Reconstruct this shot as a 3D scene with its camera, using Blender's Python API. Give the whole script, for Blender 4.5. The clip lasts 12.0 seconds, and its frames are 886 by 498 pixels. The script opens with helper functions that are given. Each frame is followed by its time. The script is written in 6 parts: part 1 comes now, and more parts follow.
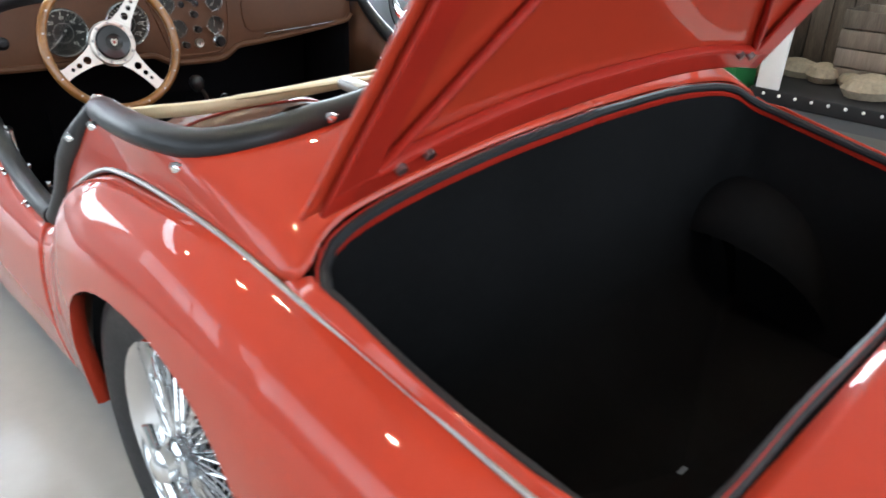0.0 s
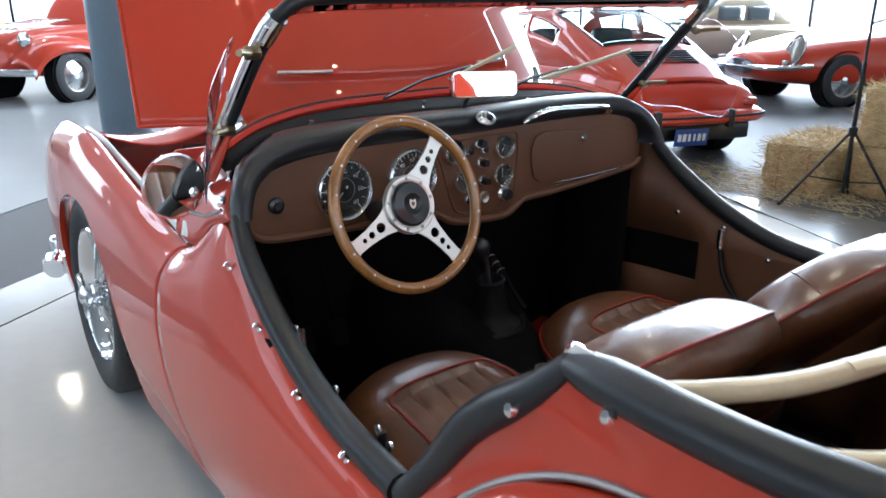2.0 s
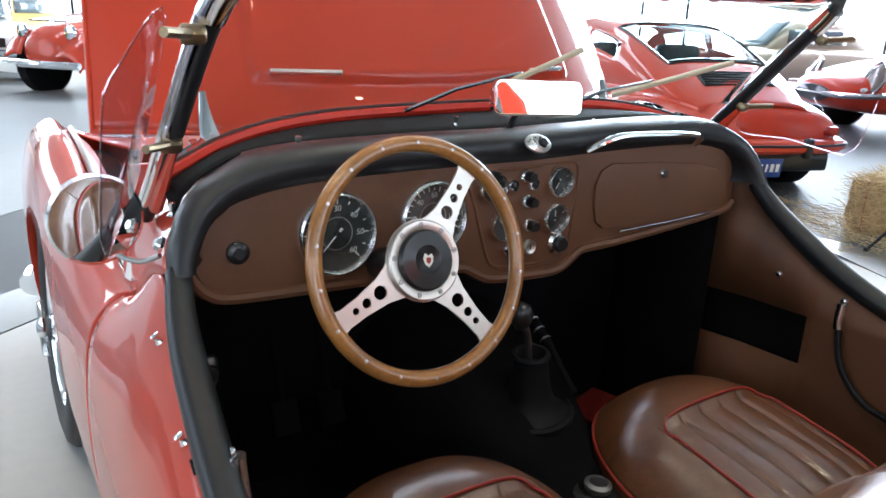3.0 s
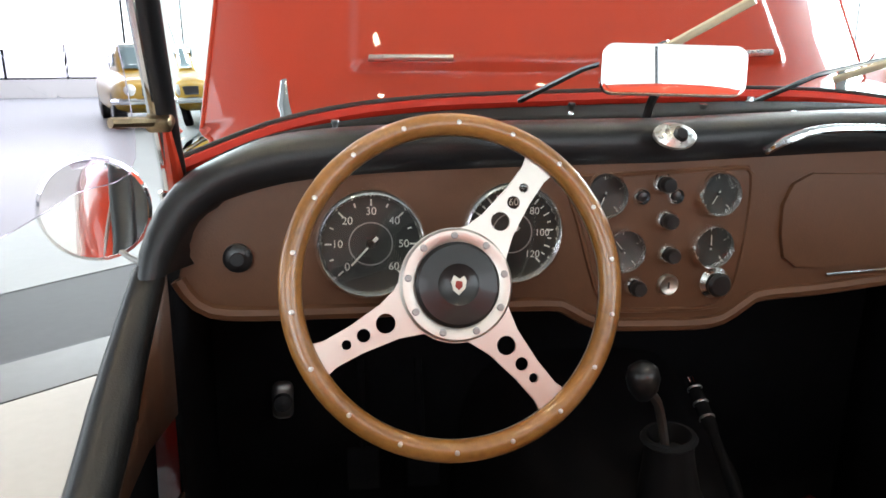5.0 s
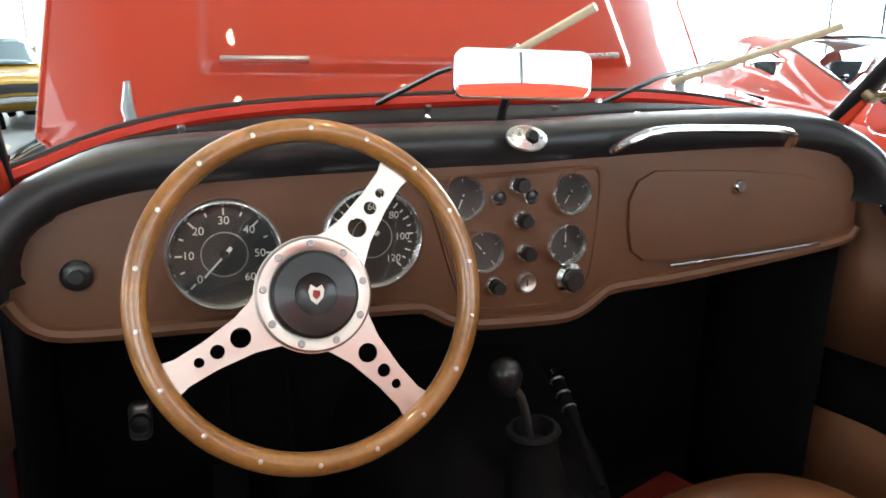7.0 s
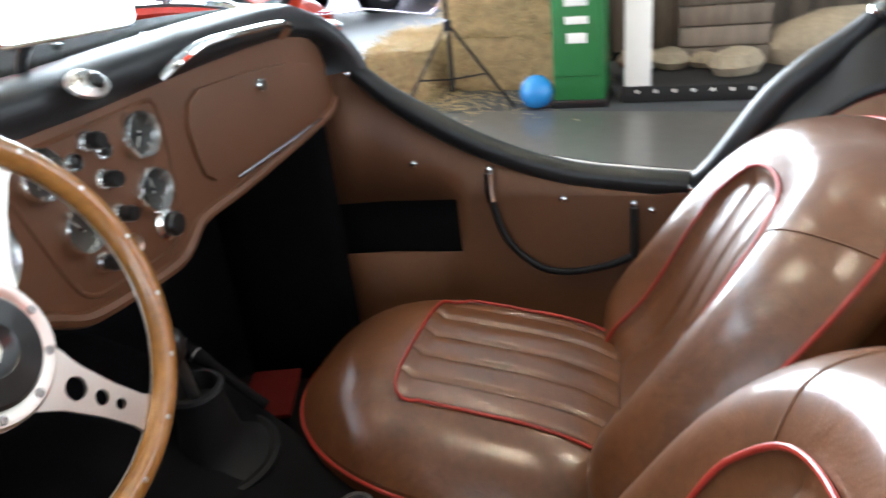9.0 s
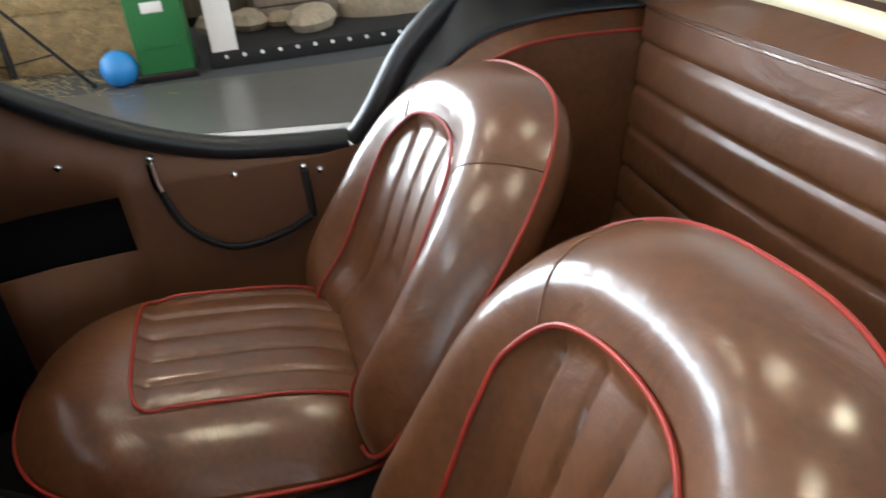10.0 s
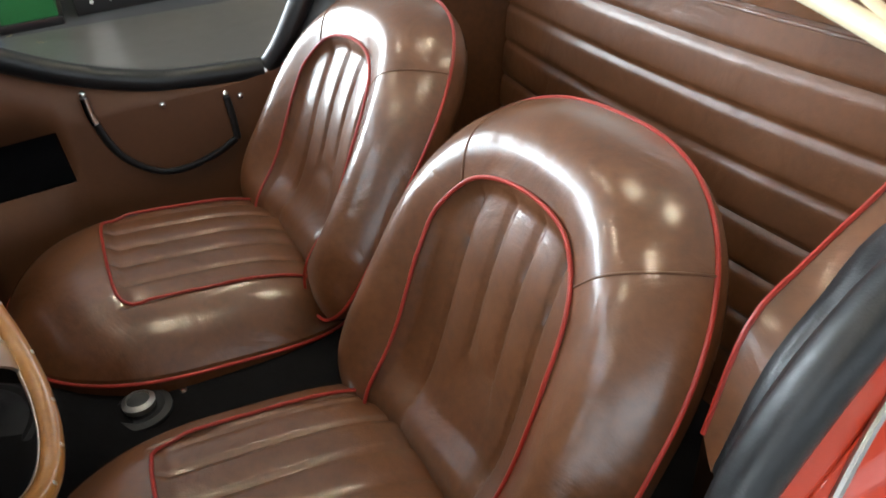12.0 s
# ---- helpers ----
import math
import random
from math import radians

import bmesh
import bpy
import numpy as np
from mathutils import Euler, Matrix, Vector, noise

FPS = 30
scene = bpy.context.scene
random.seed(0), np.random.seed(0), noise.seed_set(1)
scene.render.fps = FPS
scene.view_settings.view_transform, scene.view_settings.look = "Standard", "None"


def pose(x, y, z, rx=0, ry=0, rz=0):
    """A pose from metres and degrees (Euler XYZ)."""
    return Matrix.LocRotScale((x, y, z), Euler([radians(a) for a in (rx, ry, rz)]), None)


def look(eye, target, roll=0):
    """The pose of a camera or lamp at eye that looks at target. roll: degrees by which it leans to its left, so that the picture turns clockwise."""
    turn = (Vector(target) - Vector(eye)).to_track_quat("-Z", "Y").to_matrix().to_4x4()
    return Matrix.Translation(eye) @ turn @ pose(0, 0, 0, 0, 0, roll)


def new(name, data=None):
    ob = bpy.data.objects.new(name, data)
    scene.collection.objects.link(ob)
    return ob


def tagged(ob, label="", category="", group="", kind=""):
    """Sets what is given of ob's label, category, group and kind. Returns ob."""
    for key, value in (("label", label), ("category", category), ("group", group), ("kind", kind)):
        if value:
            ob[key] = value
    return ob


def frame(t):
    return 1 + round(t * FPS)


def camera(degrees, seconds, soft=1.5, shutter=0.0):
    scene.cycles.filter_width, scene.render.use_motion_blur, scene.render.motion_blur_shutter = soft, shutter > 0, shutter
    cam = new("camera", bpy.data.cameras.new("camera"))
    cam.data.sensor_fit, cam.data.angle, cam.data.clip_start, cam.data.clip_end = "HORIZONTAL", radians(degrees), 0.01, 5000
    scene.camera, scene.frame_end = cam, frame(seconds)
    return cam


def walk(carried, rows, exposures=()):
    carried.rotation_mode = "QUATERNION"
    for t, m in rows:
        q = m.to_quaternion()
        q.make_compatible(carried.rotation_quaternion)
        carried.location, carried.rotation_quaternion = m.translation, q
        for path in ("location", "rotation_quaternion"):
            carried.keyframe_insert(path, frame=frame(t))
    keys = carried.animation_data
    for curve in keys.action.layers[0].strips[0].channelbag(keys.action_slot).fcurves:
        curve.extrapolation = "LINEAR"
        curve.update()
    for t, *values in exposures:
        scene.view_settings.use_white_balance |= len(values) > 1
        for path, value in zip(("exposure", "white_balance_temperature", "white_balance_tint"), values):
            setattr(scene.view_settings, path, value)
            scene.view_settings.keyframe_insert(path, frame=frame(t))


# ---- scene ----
cam = camera(62.3, 12.0, soft=1.6, shutter=0.35)
LEVEL = pose(-0.65, 0, 0, 0, 2.2, 0) @ pose(0.65, 0, 0.122, -2.0, 0, 0)     # how the car stands in the hall
PATH = [
    (0, (-1.020, -0.911, 1.209), (0.222, 0.377, 0.307), 0.8),
    (0.5, (-1.208, -0.677, 1.224), (0.077, 0.562, 0.316), 1.5),
    (1, (-1.326, -0.464, 1.234), (-0.033, 0.862, 0.471), 0.6),
    (1.5, (-1.233, -0.238, 1.211), (-0.056, 1.240, 0.548), -0.0),
    (2, (-1.094, -0.048, 1.191), (0.046, 1.473, 0.562), -0.1),
    (2.5, (-0.936, 0.145, 1.157), (0.151, 1.714, 0.550), 1.2),
    (3, (-0.811, 0.295, 1.145), (0.240, 1.890, 0.543), 2.2),
    (3.5, (-0.689, 0.366, 1.100), (0.226, 2.044, 0.504), 0.8),
    (3.7, (-0.630, 0.385, 1.083), (0.148, 2.133, 0.491), -0.3),
    (5.3, (-0.393, 0.439, 1.036), (-0.080, 2.353, 0.532), 0.4),
    (5.5, (-0.382, 0.438, 1.042), (-0.071, 2.351, 0.533), 1.0),
    (6, (-0.366, 0.434, 1.036), (0.029, 2.333, 0.537), 1.0),
    (6.5, (-0.365, 0.434, 1.035), (0.167, 2.303, 0.545), 0.3),
    (6.7, (-0.366, 0.434, 1.039), (0.202, 2.289, 0.540), 0.3),
    (8.3, (-0.610, 0.552, 1.069), (0.779, 1.831, 0.400), -3.9),
    (8.5, (-0.611, 0.572, 1.079), (0.876, 1.706, 0.361), -4.5),
    (9, (-0.603, 0.665, 1.069), (1.105, 1.294, 0.233), -6.7),
    (9.5, (-0.626, 0.749, 1.096), (1.148, 0.790, 0.167), -6.6),
    (10, (-0.654, 0.805, 1.113), (1.023, 0.412, 0.090), -4.9),
    (10.5, (-0.684, 0.828, 1.144), (0.858, 0.257, -0.000), -2.0),
    (11, (-0.699, 0.834, 1.151), (0.771, 0.325, -0.111), -2.3),
    (11.5, (-0.759, 0.870, 1.162), (0.669, 0.321, -0.131), -3.9),
    (12, (-0.857, 0.950, 1.174), (0.624, 0.296, -0.005), -4.4),
]
EXPOSURES = [(0, -0.05, 6000, 8), (0.5, -0.1, 5700, 8), (1, -0.35, 5600, 8), (1.5, -0.55, 5600, 8), (2.5, -0.5, 5700, 8), (3.5, 0.0, 5900, 8), (5.5, 0.03, 6400, 8), (6.5, 0.08, 6400, 8), (8.5, 0.48, 6000, 8), (9.0, 0.36, 6000, 7), (9.5, 0.15, 6000, 6), (10.5, -0.17, 6200, 6), (12, -0.06, 6200, 6)]
walk(cam, [(t, look(eye, target, roll)) for t, eye, target, roll in PATH], EXPOSURES)

# ---- light ----
world = bpy.data.worlds.new("world")
scene.world = world
world.use_nodes = True
_sky = world.node_tree.nodes.new("ShaderNodeTexSky")
_sky.sky_type = "NISHITA"
_sky.sun_disc = False
_sky.sun_elevation, _sky.sun_rotation = radians(48), radians(20)
world.node_tree.links.new(_sky.outputs["Color"], world.node_tree.nodes["Background"].inputs["Color"])
world.node_tree.nodes["Background"].inputs["Strength"].default_value = 0.12


def area_lamp(name, m, sx, sy, watts, colour):
    data = bpy.data.lights.new(name, "AREA")
    data.shape, data.size, data.size_y, data.energy, data.color = "RECTANGLE", sx, sy, watts, colour
    ob = new(name, data)
    ob.matrix_world = m
    return ob


SKYLIGHT = (0.90, 0.96, 1.0)
# daylight in the window openings of the hall: the end wall, and the street side
for wx, watts in ((-7.0, 800), (0.5, 850), (8.0, 1400)):
    area_lamp("window_light", look((wx, 22.6, 3.9), (wx * 0.6, 0, 0.6)), 6.4, 5.2, watts, SKYLIGHT)
area_lamp("window_light", look((13.7, 22.6, 3.9), (6, 0, 0.6)), 2.8, 5.2, 900, SKYLIGHT)
for wy in (8.6, 15.4):
    area_lamp("window_light", look((15.2, wy, 4.6), (0, wy * 0.3, 2.2)), 6.0, 8.2, 4200, SKYLIGHT)
for wy in (-4.0, 4.0, 12.0):
    area_lamp("window_light", look((-10.6, wy, 3.4), (0, wy * 0.7, 0.6)), 6.4, 4.0, 170, SKYLIGHT)
# unseen south windows, added to brighten the dash face and gauge rings
for wx in (-3.5, 4.5):
    area_lamp("window_light", look((wx, -8.6, 3.0), (wx * 0.5, 0, 0.8)), 5.8, 4.2, 230, SKYLIGHT)
# daylight in the glazed strip of the roof
area_lamp("roof_light", look((1.0, 12.5, 8.95), (1.0, 12.5, 0)) , 16.0, 2.0, 1300, SKYLIGHT)
# ceiling spotlights
SPOTS = [(-1.6, 3.6), (1.6, 3.4), (-2.4, 0.6), (1.5, -0.9), (-0.6, -2.2), (3.2, 1.2), (4.5, 5.5), (-3.6, 6.5), (0.85, 15.5)]
for sx, sy in SPOTS:
    area_lamp("ceiling_spot_light", look((sx, sy, 6.35), (sx, sy, 0)), 0.20, 0.20, 320 if sy > 15 else 60 if sx < 0 else 36, (1.0, 0.80, 0.55))

# ---- materials ----
def material(name, colour, rough=0.5, metal=0.0, coat=0.0, vary=0.0, scale=8.0, bump=0.0, bump_scale=60.0, spec=0.5,
             coat_rough=0.03, trans=0.0, rough_vary=0.0, random_vary=0.0, stretch=(1, 1, 1), ior=1.45, voronoi=False, crease=0.0, crease_scale=14.0, coat_ior=1.5):
    """Principled surface with a two-scale noise in its colour and gloss, and a fine relief."""
    m = bpy.data.materials.new(name)
    m.use_nodes = True
    nt = m.node_tree
    p = nt.nodes["Principled BSDF"]
    p.inputs["Base Color"].default_value = (*colour, 1)
    p.inputs["Roughness"].default_value = rough
    p.inputs["Metallic"].default_value = metal
    p.inputs["Coat Weight"].default_value = coat
    p.inputs["Coat Roughness"].default_value = coat_rough
    p.inputs["Coat IOR"].default_value = coat_ior
    p.inputs["Specular IOR Level"].default_value = spec
    p.inputs["Transmission Weight"].default_value = trans
    p.inputs["IOR"].default_value = ior
    link = nt.links.new
    coord = nt.nodes.new("ShaderNodeTexCoord")
    mapping = nt.nodes.new("ShaderNodeMapping")
    mapping.inputs["Scale"].default_value = stretch
    link(coord.outputs["Object"], mapping.inputs["Vector"])
    if vary or rough_vary or random_vary:
        big = nt.nodes.new("ShaderNodeTexNoise")
        big.inputs["Scale"].default_value, big.inputs["Detail"].default_value = scale, 3
        fine = nt.nodes.new("ShaderNodeTexNoise")
        fine.inputs["Scale"].default_value, fine.inputs["Detail"].default_value = scale * 9, 5
        link(mapping.outputs[0], big.inputs["Vector"])
        link(mapping.outputs[0], fine.inputs["Vector"])
        mix = nt.nodes.new("ShaderNodeMath")
        mix.operation = "MULTIPLY_ADD"
        mix.inputs[1].default_value = 0.45
        link(fine.outputs[0], mix.inputs[0])
        half = nt.nodes.new("ShaderNodeMath")
        half.operation = "MULTIPLY"
        half.inputs[1].default_value = 0.55
        link(big.outputs[0], half.inputs[0])
        link(half.outputs[0], mix.inputs[2])
        source = mix.outputs[0]
        if random_vary:
            info = nt.nodes.new("ShaderNodeObjectInfo")
            r = nt.nodes.new("ShaderNodeMath")
            r.operation = "MULTIPLY_ADD"
            r.inputs[1].default_value, r.inputs[2].default_value = random_vary, -random_vary / 2
            link(info.outputs["Random"], r.inputs[0])
            plus = nt.nodes.new("ShaderNodeMath")
            link(source, plus.inputs[0])
            link(r.outputs[0], plus.inputs[1])
            source = plus.outputs[0]
        if vary or random_vary:
            ramp = nt.nodes.new("ShaderNodeMapRange")
            ramp.inputs["From Min"].default_value, ramp.inputs["From Max"].default_value = 0.3, 0.7
            ramp.inputs["To Min"].default_value, ramp.inputs["To Max"].default_value = 1 - vary, 1 + vary
            ramp.clamp = False
            link(source, ramp.inputs["Value"])
            mul = nt.nodes.new("ShaderNodeMix")
            mul.data_type, mul.blend_type = "RGBA", "MULTIPLY"
            mul.inputs["Factor"].default_value = 1
            mul.inputs[6].default_value = (*colour, 1)
            link(ramp.outputs[0], mul.inputs[7])
            link(mul.outputs[2], p.inputs["Base Color"])
        if rough_vary:
            rr = nt.nodes.new("ShaderNodeMapRange")
            rr.inputs["From Min"].default_value, rr.inputs["From Max"].default_value = 0.3, 0.7
            rr.inputs["To Min"].default_value, rr.inputs["To Max"].default_value = max(rough - rough_vary, 0.02), rough + rough_vary
            link(source, rr.inputs["Value"])
            link(rr.outputs[0], p.inputs["Roughness"])
    if bump:
        grain = nt.nodes.new("ShaderNodeTexVoronoi" if voronoi else "ShaderNodeTexNoise")
        grain.inputs["Scale"].default_value = bump_scale
        link(mapping.outputs[0], grain.inputs["Vector"])
        b = nt.nodes.new("ShaderNodeBump")
        b.inputs["Strength"].default_value, b.inputs["Distance"].default_value = 1.0, bump
        link(grain.outputs[0], b.inputs["Height"])
        if crease:
            fold = nt.nodes.new("ShaderNodeTexNoise")
            fold.inputs["Scale"].default_value, fold.inputs["Detail"].default_value, fold.inputs["Distortion"].default_value = crease_scale, 4, 1.2
            link(coord.outputs["Object"], fold.inputs["Vector"])
            b2 = nt.nodes.new("ShaderNodeBump")
            b2.inputs["Strength"].default_value, b2.inputs["Distance"].default_value = 1.0, crease
            link(fold.outputs[0], b2.inputs["Height"])
            link(b2.outputs[0], b.inputs["Normal"])
            link(b2.outputs[0], p.inputs["Coat Normal"])
        link(b.outputs[0], p.inputs["Normal"])
    return m


def emitter(name, colour, strength):
    m = bpy.data.materials.new(name)
    m.use_nodes = True
    p = m.node_tree.nodes["Principled BSDF"]
    p.inputs["Base Color"].default_value = (*colour, 1)
    p.inputs["Emission Color"].default_value = (*colour, 1)
    p.inputs["Emission Strength"].default_value = strength
    return m


PAINT = material("red_paint", (0.47, 0.043, 0.017), 0.50, spec=0.15, coat=1.0, coat_ior=1.42, coat_rough=0.02, vary=0.05, scale=3, bump=0.00006, bump_scale=260)
PAINT_IN = material("red_paint_inside", (0.42, 0.024, 0.012), 0.5, spec=0.2, coat=0.5, coat_rough=0.12, vary=0.10, scale=5, bump=0.0001, bump_scale=200)
LEATHER = material("brown_leather", (0.102, 0.038, 0.0135), 0.50, vary=0.30, scale=9, bump=0.00025, bump_scale=420, rough_vary=0.06, spec=0.30, coat=0.8, coat_rough=0.21, crease=0.0030, crease_scale=9, coat_ior=1.68)
LEATHER_DULL = material("matt_brown_leather", (0.102, 0.038, 0.0135), 0.50, vary=0.30, scale=9, bump=0.00025, bump_scale=420, rough_vary=0.06, spec=0.30, coat=0.45, coat_rough=0.30, crease=0.0030, crease_scale=9, coat_ior=1.68)
TRIM = material("brown_vinyl", (0.108, 0.045, 0.020), 0.52, vary=0.12, scale=9, bump=0.00025, bump_scale=520, rough_vary=0.05)
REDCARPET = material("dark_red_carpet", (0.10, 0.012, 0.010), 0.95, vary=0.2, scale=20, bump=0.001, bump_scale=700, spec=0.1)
PIPING = material("red_piping", (0.27, 0.022, 0.014), 0.4, vary=0.10, scale=30)
BLACKV = material("black_vinyl", (0.012, 0.013, 0.015), 0.36, vary=0.15, scale=8, bump=0.0003, bump_scale=380, rough_vary=0.08)
GAITER = material("dull_black_rubber", (0.007, 0.007, 0.008), 0.6, vary=0.2, scale=12, bump=0.0002, bump_scale=200, spec=0.2)
CARPET = material("black_carpet", (0.006, 0.006, 0.007), 0.95, vary=0.3, scale=20, bump=0.0015, bump_scale=900, spec=0.1)
# boot carpet and wheel wells; also the painted shade round the other cars' wheels
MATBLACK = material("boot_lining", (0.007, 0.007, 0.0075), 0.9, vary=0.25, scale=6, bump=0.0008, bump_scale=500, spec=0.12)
RUBBER = material("tyre_rubber", (0.014, 0.015, 0.017), 0.55, vary=0.2, scale=10, bump=0.0002, bump_scale=200, rough_vary=0.1)
SATIN = material("satin_chrome", (0.84, 0.84, 0.83), 0.30, metal=1.0, rough_vary=0.05, scale=20)
CHROME = material("chrome", (0.80, 0.81, 0.82), 0.08, metal=1.0, rough_vary=0.05, scale=12)
BEZEL = material("bright_plated_ring", (0.92, 0.92, 0.90), 0.18, metal=1.0, rough_vary=0.05, scale=30)
ALU = material("brushed_aluminium", (0.63, 0.585, 0.53), 0.34, metal=1.0, vary=0.05, scale=10, rough_vary=0.08, bump=0.00005, bump_scale=300)
STEEL = material("dull_steel", (0.36, 0.35, 0.34), 0.42, metal=1.0, vary=0.15, scale=20, rough_vary=0.1)
BRASS = material("aged_brass", (0.26, 0.20, 0.12), 0.35, metal=1.0, vary=0.2, scale=40)
WOOD = material("varnished_wood", (0.28, 0.122, 0.028), 0.30, coat=1.0, coat_rough=0.05, vary=0.34, scale=14, stretch=(1, 1, 1))
CREAM = material("cream_paint", (0.62, 0.53, 0.36), 0.42, vary=0.10, scale=14, rough_vary=0.1)
DIAL = material("black_dial", (0.020, 0.021, 0.019), 0.45, vary=0.1, scale=40)
WHITE = material("white_marking", (0.75, 0.74, 0.68), 0.5)
GLASS = material("clear_glass", (1, 1, 1), 0.0, trans=1.0, ior=1.45)
ACRYLIC = material("clear_acrylic", (0.86, 0.80, 0.88), 0.02, trans=1.0, ior=1.12)
MIRROR = material("mirror_glass", (0.92, 0.92, 0.90), 0.015, metal=1.0)
BLACKP = material("black_plastic", (0.012, 0.012, 0.013), 0.28, coat=0.3)
LENS_R = material("red_lens", (0.30, 0.01, 0.008), 0.12, coat=1.0)
LENS_W = material("lamp_glass", (0.55, 0.56, 0.56), 0.08, coat=1.0)
FLOOR = material("grey_epoxy_floor", (0.48, 0.48, 0.47), 0.55, spec=0.12, vary=0.05, scale=2.5, rough_vary=0.02, bump=0.0002, bump_scale=30, coat=0.30, coat_rough=0.07)
FLOORF = material("dull_grey_floor", (0.23, 0.24, 0.25), 0.6, spec=0.1, vary=0.06, scale=2.0, rough_vary=0.03, bump=0.0002, bump_scale=30, coat=0.10, coat_rough=0.12)
FLOORD = material("dark_grey_floor", (0.085, 0.085, 0.082), 0.35, spec=0.4, vary=0.10, scale=1.2, rough_vary=0.08, coat=0.4, coat_rough=0.12, bump=0.0003, bump_scale=20)
FLOORM = material("worn_grey_floor", (0.075, 0.080, 0.088), 0.50, spec=0.08, vary=0.12, scale=2.2, rough_vary=0.03, bump=0.0003, bump_scale=25)
PLASTER = material("white_plaster", (0.78, 0.78, 0.76), 0.8, vary=0.04, scale=1.5, bump=0.001, bump_scale=40)
CEIL = material("ceiling_paint", (0.30, 0.30, 0.29), 0.85, vary=0.06, scale=1)
GREYWALL = material("grey_wall_paint", (0.24, 0.24, 0.24), 0.8, vary=0.06, scale=1.5, bump=0.001, bump_scale=40)
COLUMN = material("blue_grey_paint", (0.115, 0.165, 0.215), 0.38, vary=0.08, scale=4, rough_vary=0.06)
HAY = material("straw", (0.40, 0.29, 0.15), 0.7, vary=0.45, scale=16, bump=0.006, bump_scale=90, stretch=(1, 1, 1))
STRAW = material("loose_straw", (0.54, 0.42, 0.23), 0.6, vary=0.3, scale=30)
GREEN = material("green_enamel", (0.030, 0.170, 0.050), 0.4, vary=0.10, scale=5, rough_vary=0.08)
LABEL = material("white_label", (0.78, 0.78, 0.76), 0.5, vary=0.03, scale=10)
BLUEP = material("blue_plastic", (0.03, 0.24, 0.62), 0.25, coat=0.4)
PLANK = material("weathered_wood", (0.150, 0.120, 0.095), 0.75, vary=0.40, scale=5, bump=0.003, bump_scale=30, stretch=(4, 4, 0.4), random_vary=0.5)
CLOTH = material("black_cloth", (0.012, 0.012, 0.013), 0.8, vary=0.2, scale=8, bump=0.001, bump_scale=60)
STONE = material("tan_stone", (0.30, 0.25, 0.18), 0.85, vary=0.35, scale=4, bump=0.01, bump_scale=12)
TRIPOD = material("black_anodised_metal", (0.02, 0.021, 0.024), 0.35, metal=0.6, vary=0.1, scale=20)
YELLOW = material("yellow_paint", (0.33, 0.19, 0.012), 0.4, coat=0.5, vary=0.04, scale=3)
PALE_YELLOW = material("pale_yellow_paint", (0.58, 0.46, 0.17), 0.35, coat=0.6, vary=0.04, scale=3)
BEIGE = material("beige_car_paint", (0.42, 0.36, 0.26), 0.3, coat=1.0, vary=0.03, scale=3)
LAMPG = material("lamp_reflector", (0.22, 0.21, 0.19), 0.25, metal=0.6, coat=1.0)
WHITEP = material("white_car_paint", (0.72, 0.73, 0.73), 0.3, coat=1.0, vary=0.03, scale=3)
CLEAR = material("thin_window_glass", (0.86, 0.92, 0.93), 0.01, trans=1.0, ior=1.04)
TINT = material("car_window_glass", (0.10, 0.14, 0.16), 0.03, coat=1.0, spec=0.8)
PLATEB = material("blue_plate", (0.03, 0.07, 0.26), 0.4, vary=0.1, scale=30)
TAN = material("tan_card", (0.45, 0.36, 0.26), 0.7, vary=0.06, scale=10)
OUTSIDE = emitter("bright_daylight_outside", (0.93, 0.97, 1.0), 1.5)
STREET = emitter("shaded_street_outside", (0.80, 0.86, 0.92), 0.25)
LAMPGLOW = emitter("warm_lamp", (1.0, 0.82, 0.55), 90.0)

# ---- mesh helpers ----
def curve3(points, n, closed=False):
    """A smooth run of n points through the given ones, evenly spread along it."""
    pts = [Vector(p) for p in points]
    if closed:
        pts = [pts[-1]] + pts + [pts[0], pts[1]]
    else:
        pts = [pts[0] * 2 - pts[1]] + pts + [pts[-1] * 2 - pts[-2]]
    dense = []
    for i in range(1, len(pts) - 2):
        a, b, c, d = pts[i - 1:i + 3]
        for k in range(16):
            t = k / 16
            dense.append(0.5 * ((2 * b) + (c - a) * t + (2 * a - 5 * b + 4 * c - d) * t * t + (3 * b - a - 3 * c + d) * t ** 3))
    dense.append(pts[-2].copy())
    lengths = [0.0]
    for a, b in zip(dense, dense[1:]):
        lengths.append(lengths[-1] + (b - a).length)
    out, j = [], 0
    count = n if not closed else n + 1
    for k in range(count):
        s = lengths[-1] * k / (count - 1)
        while j < len(lengths) - 2 and lengths[j + 1] < s:
            j += 1
        span = lengths[j + 1] - lengths[j]
        out.append(dense[j].lerp(dense[j + 1], (s - lengths[j]) / span if span > 1e-9 else 0))
    return out[:n]


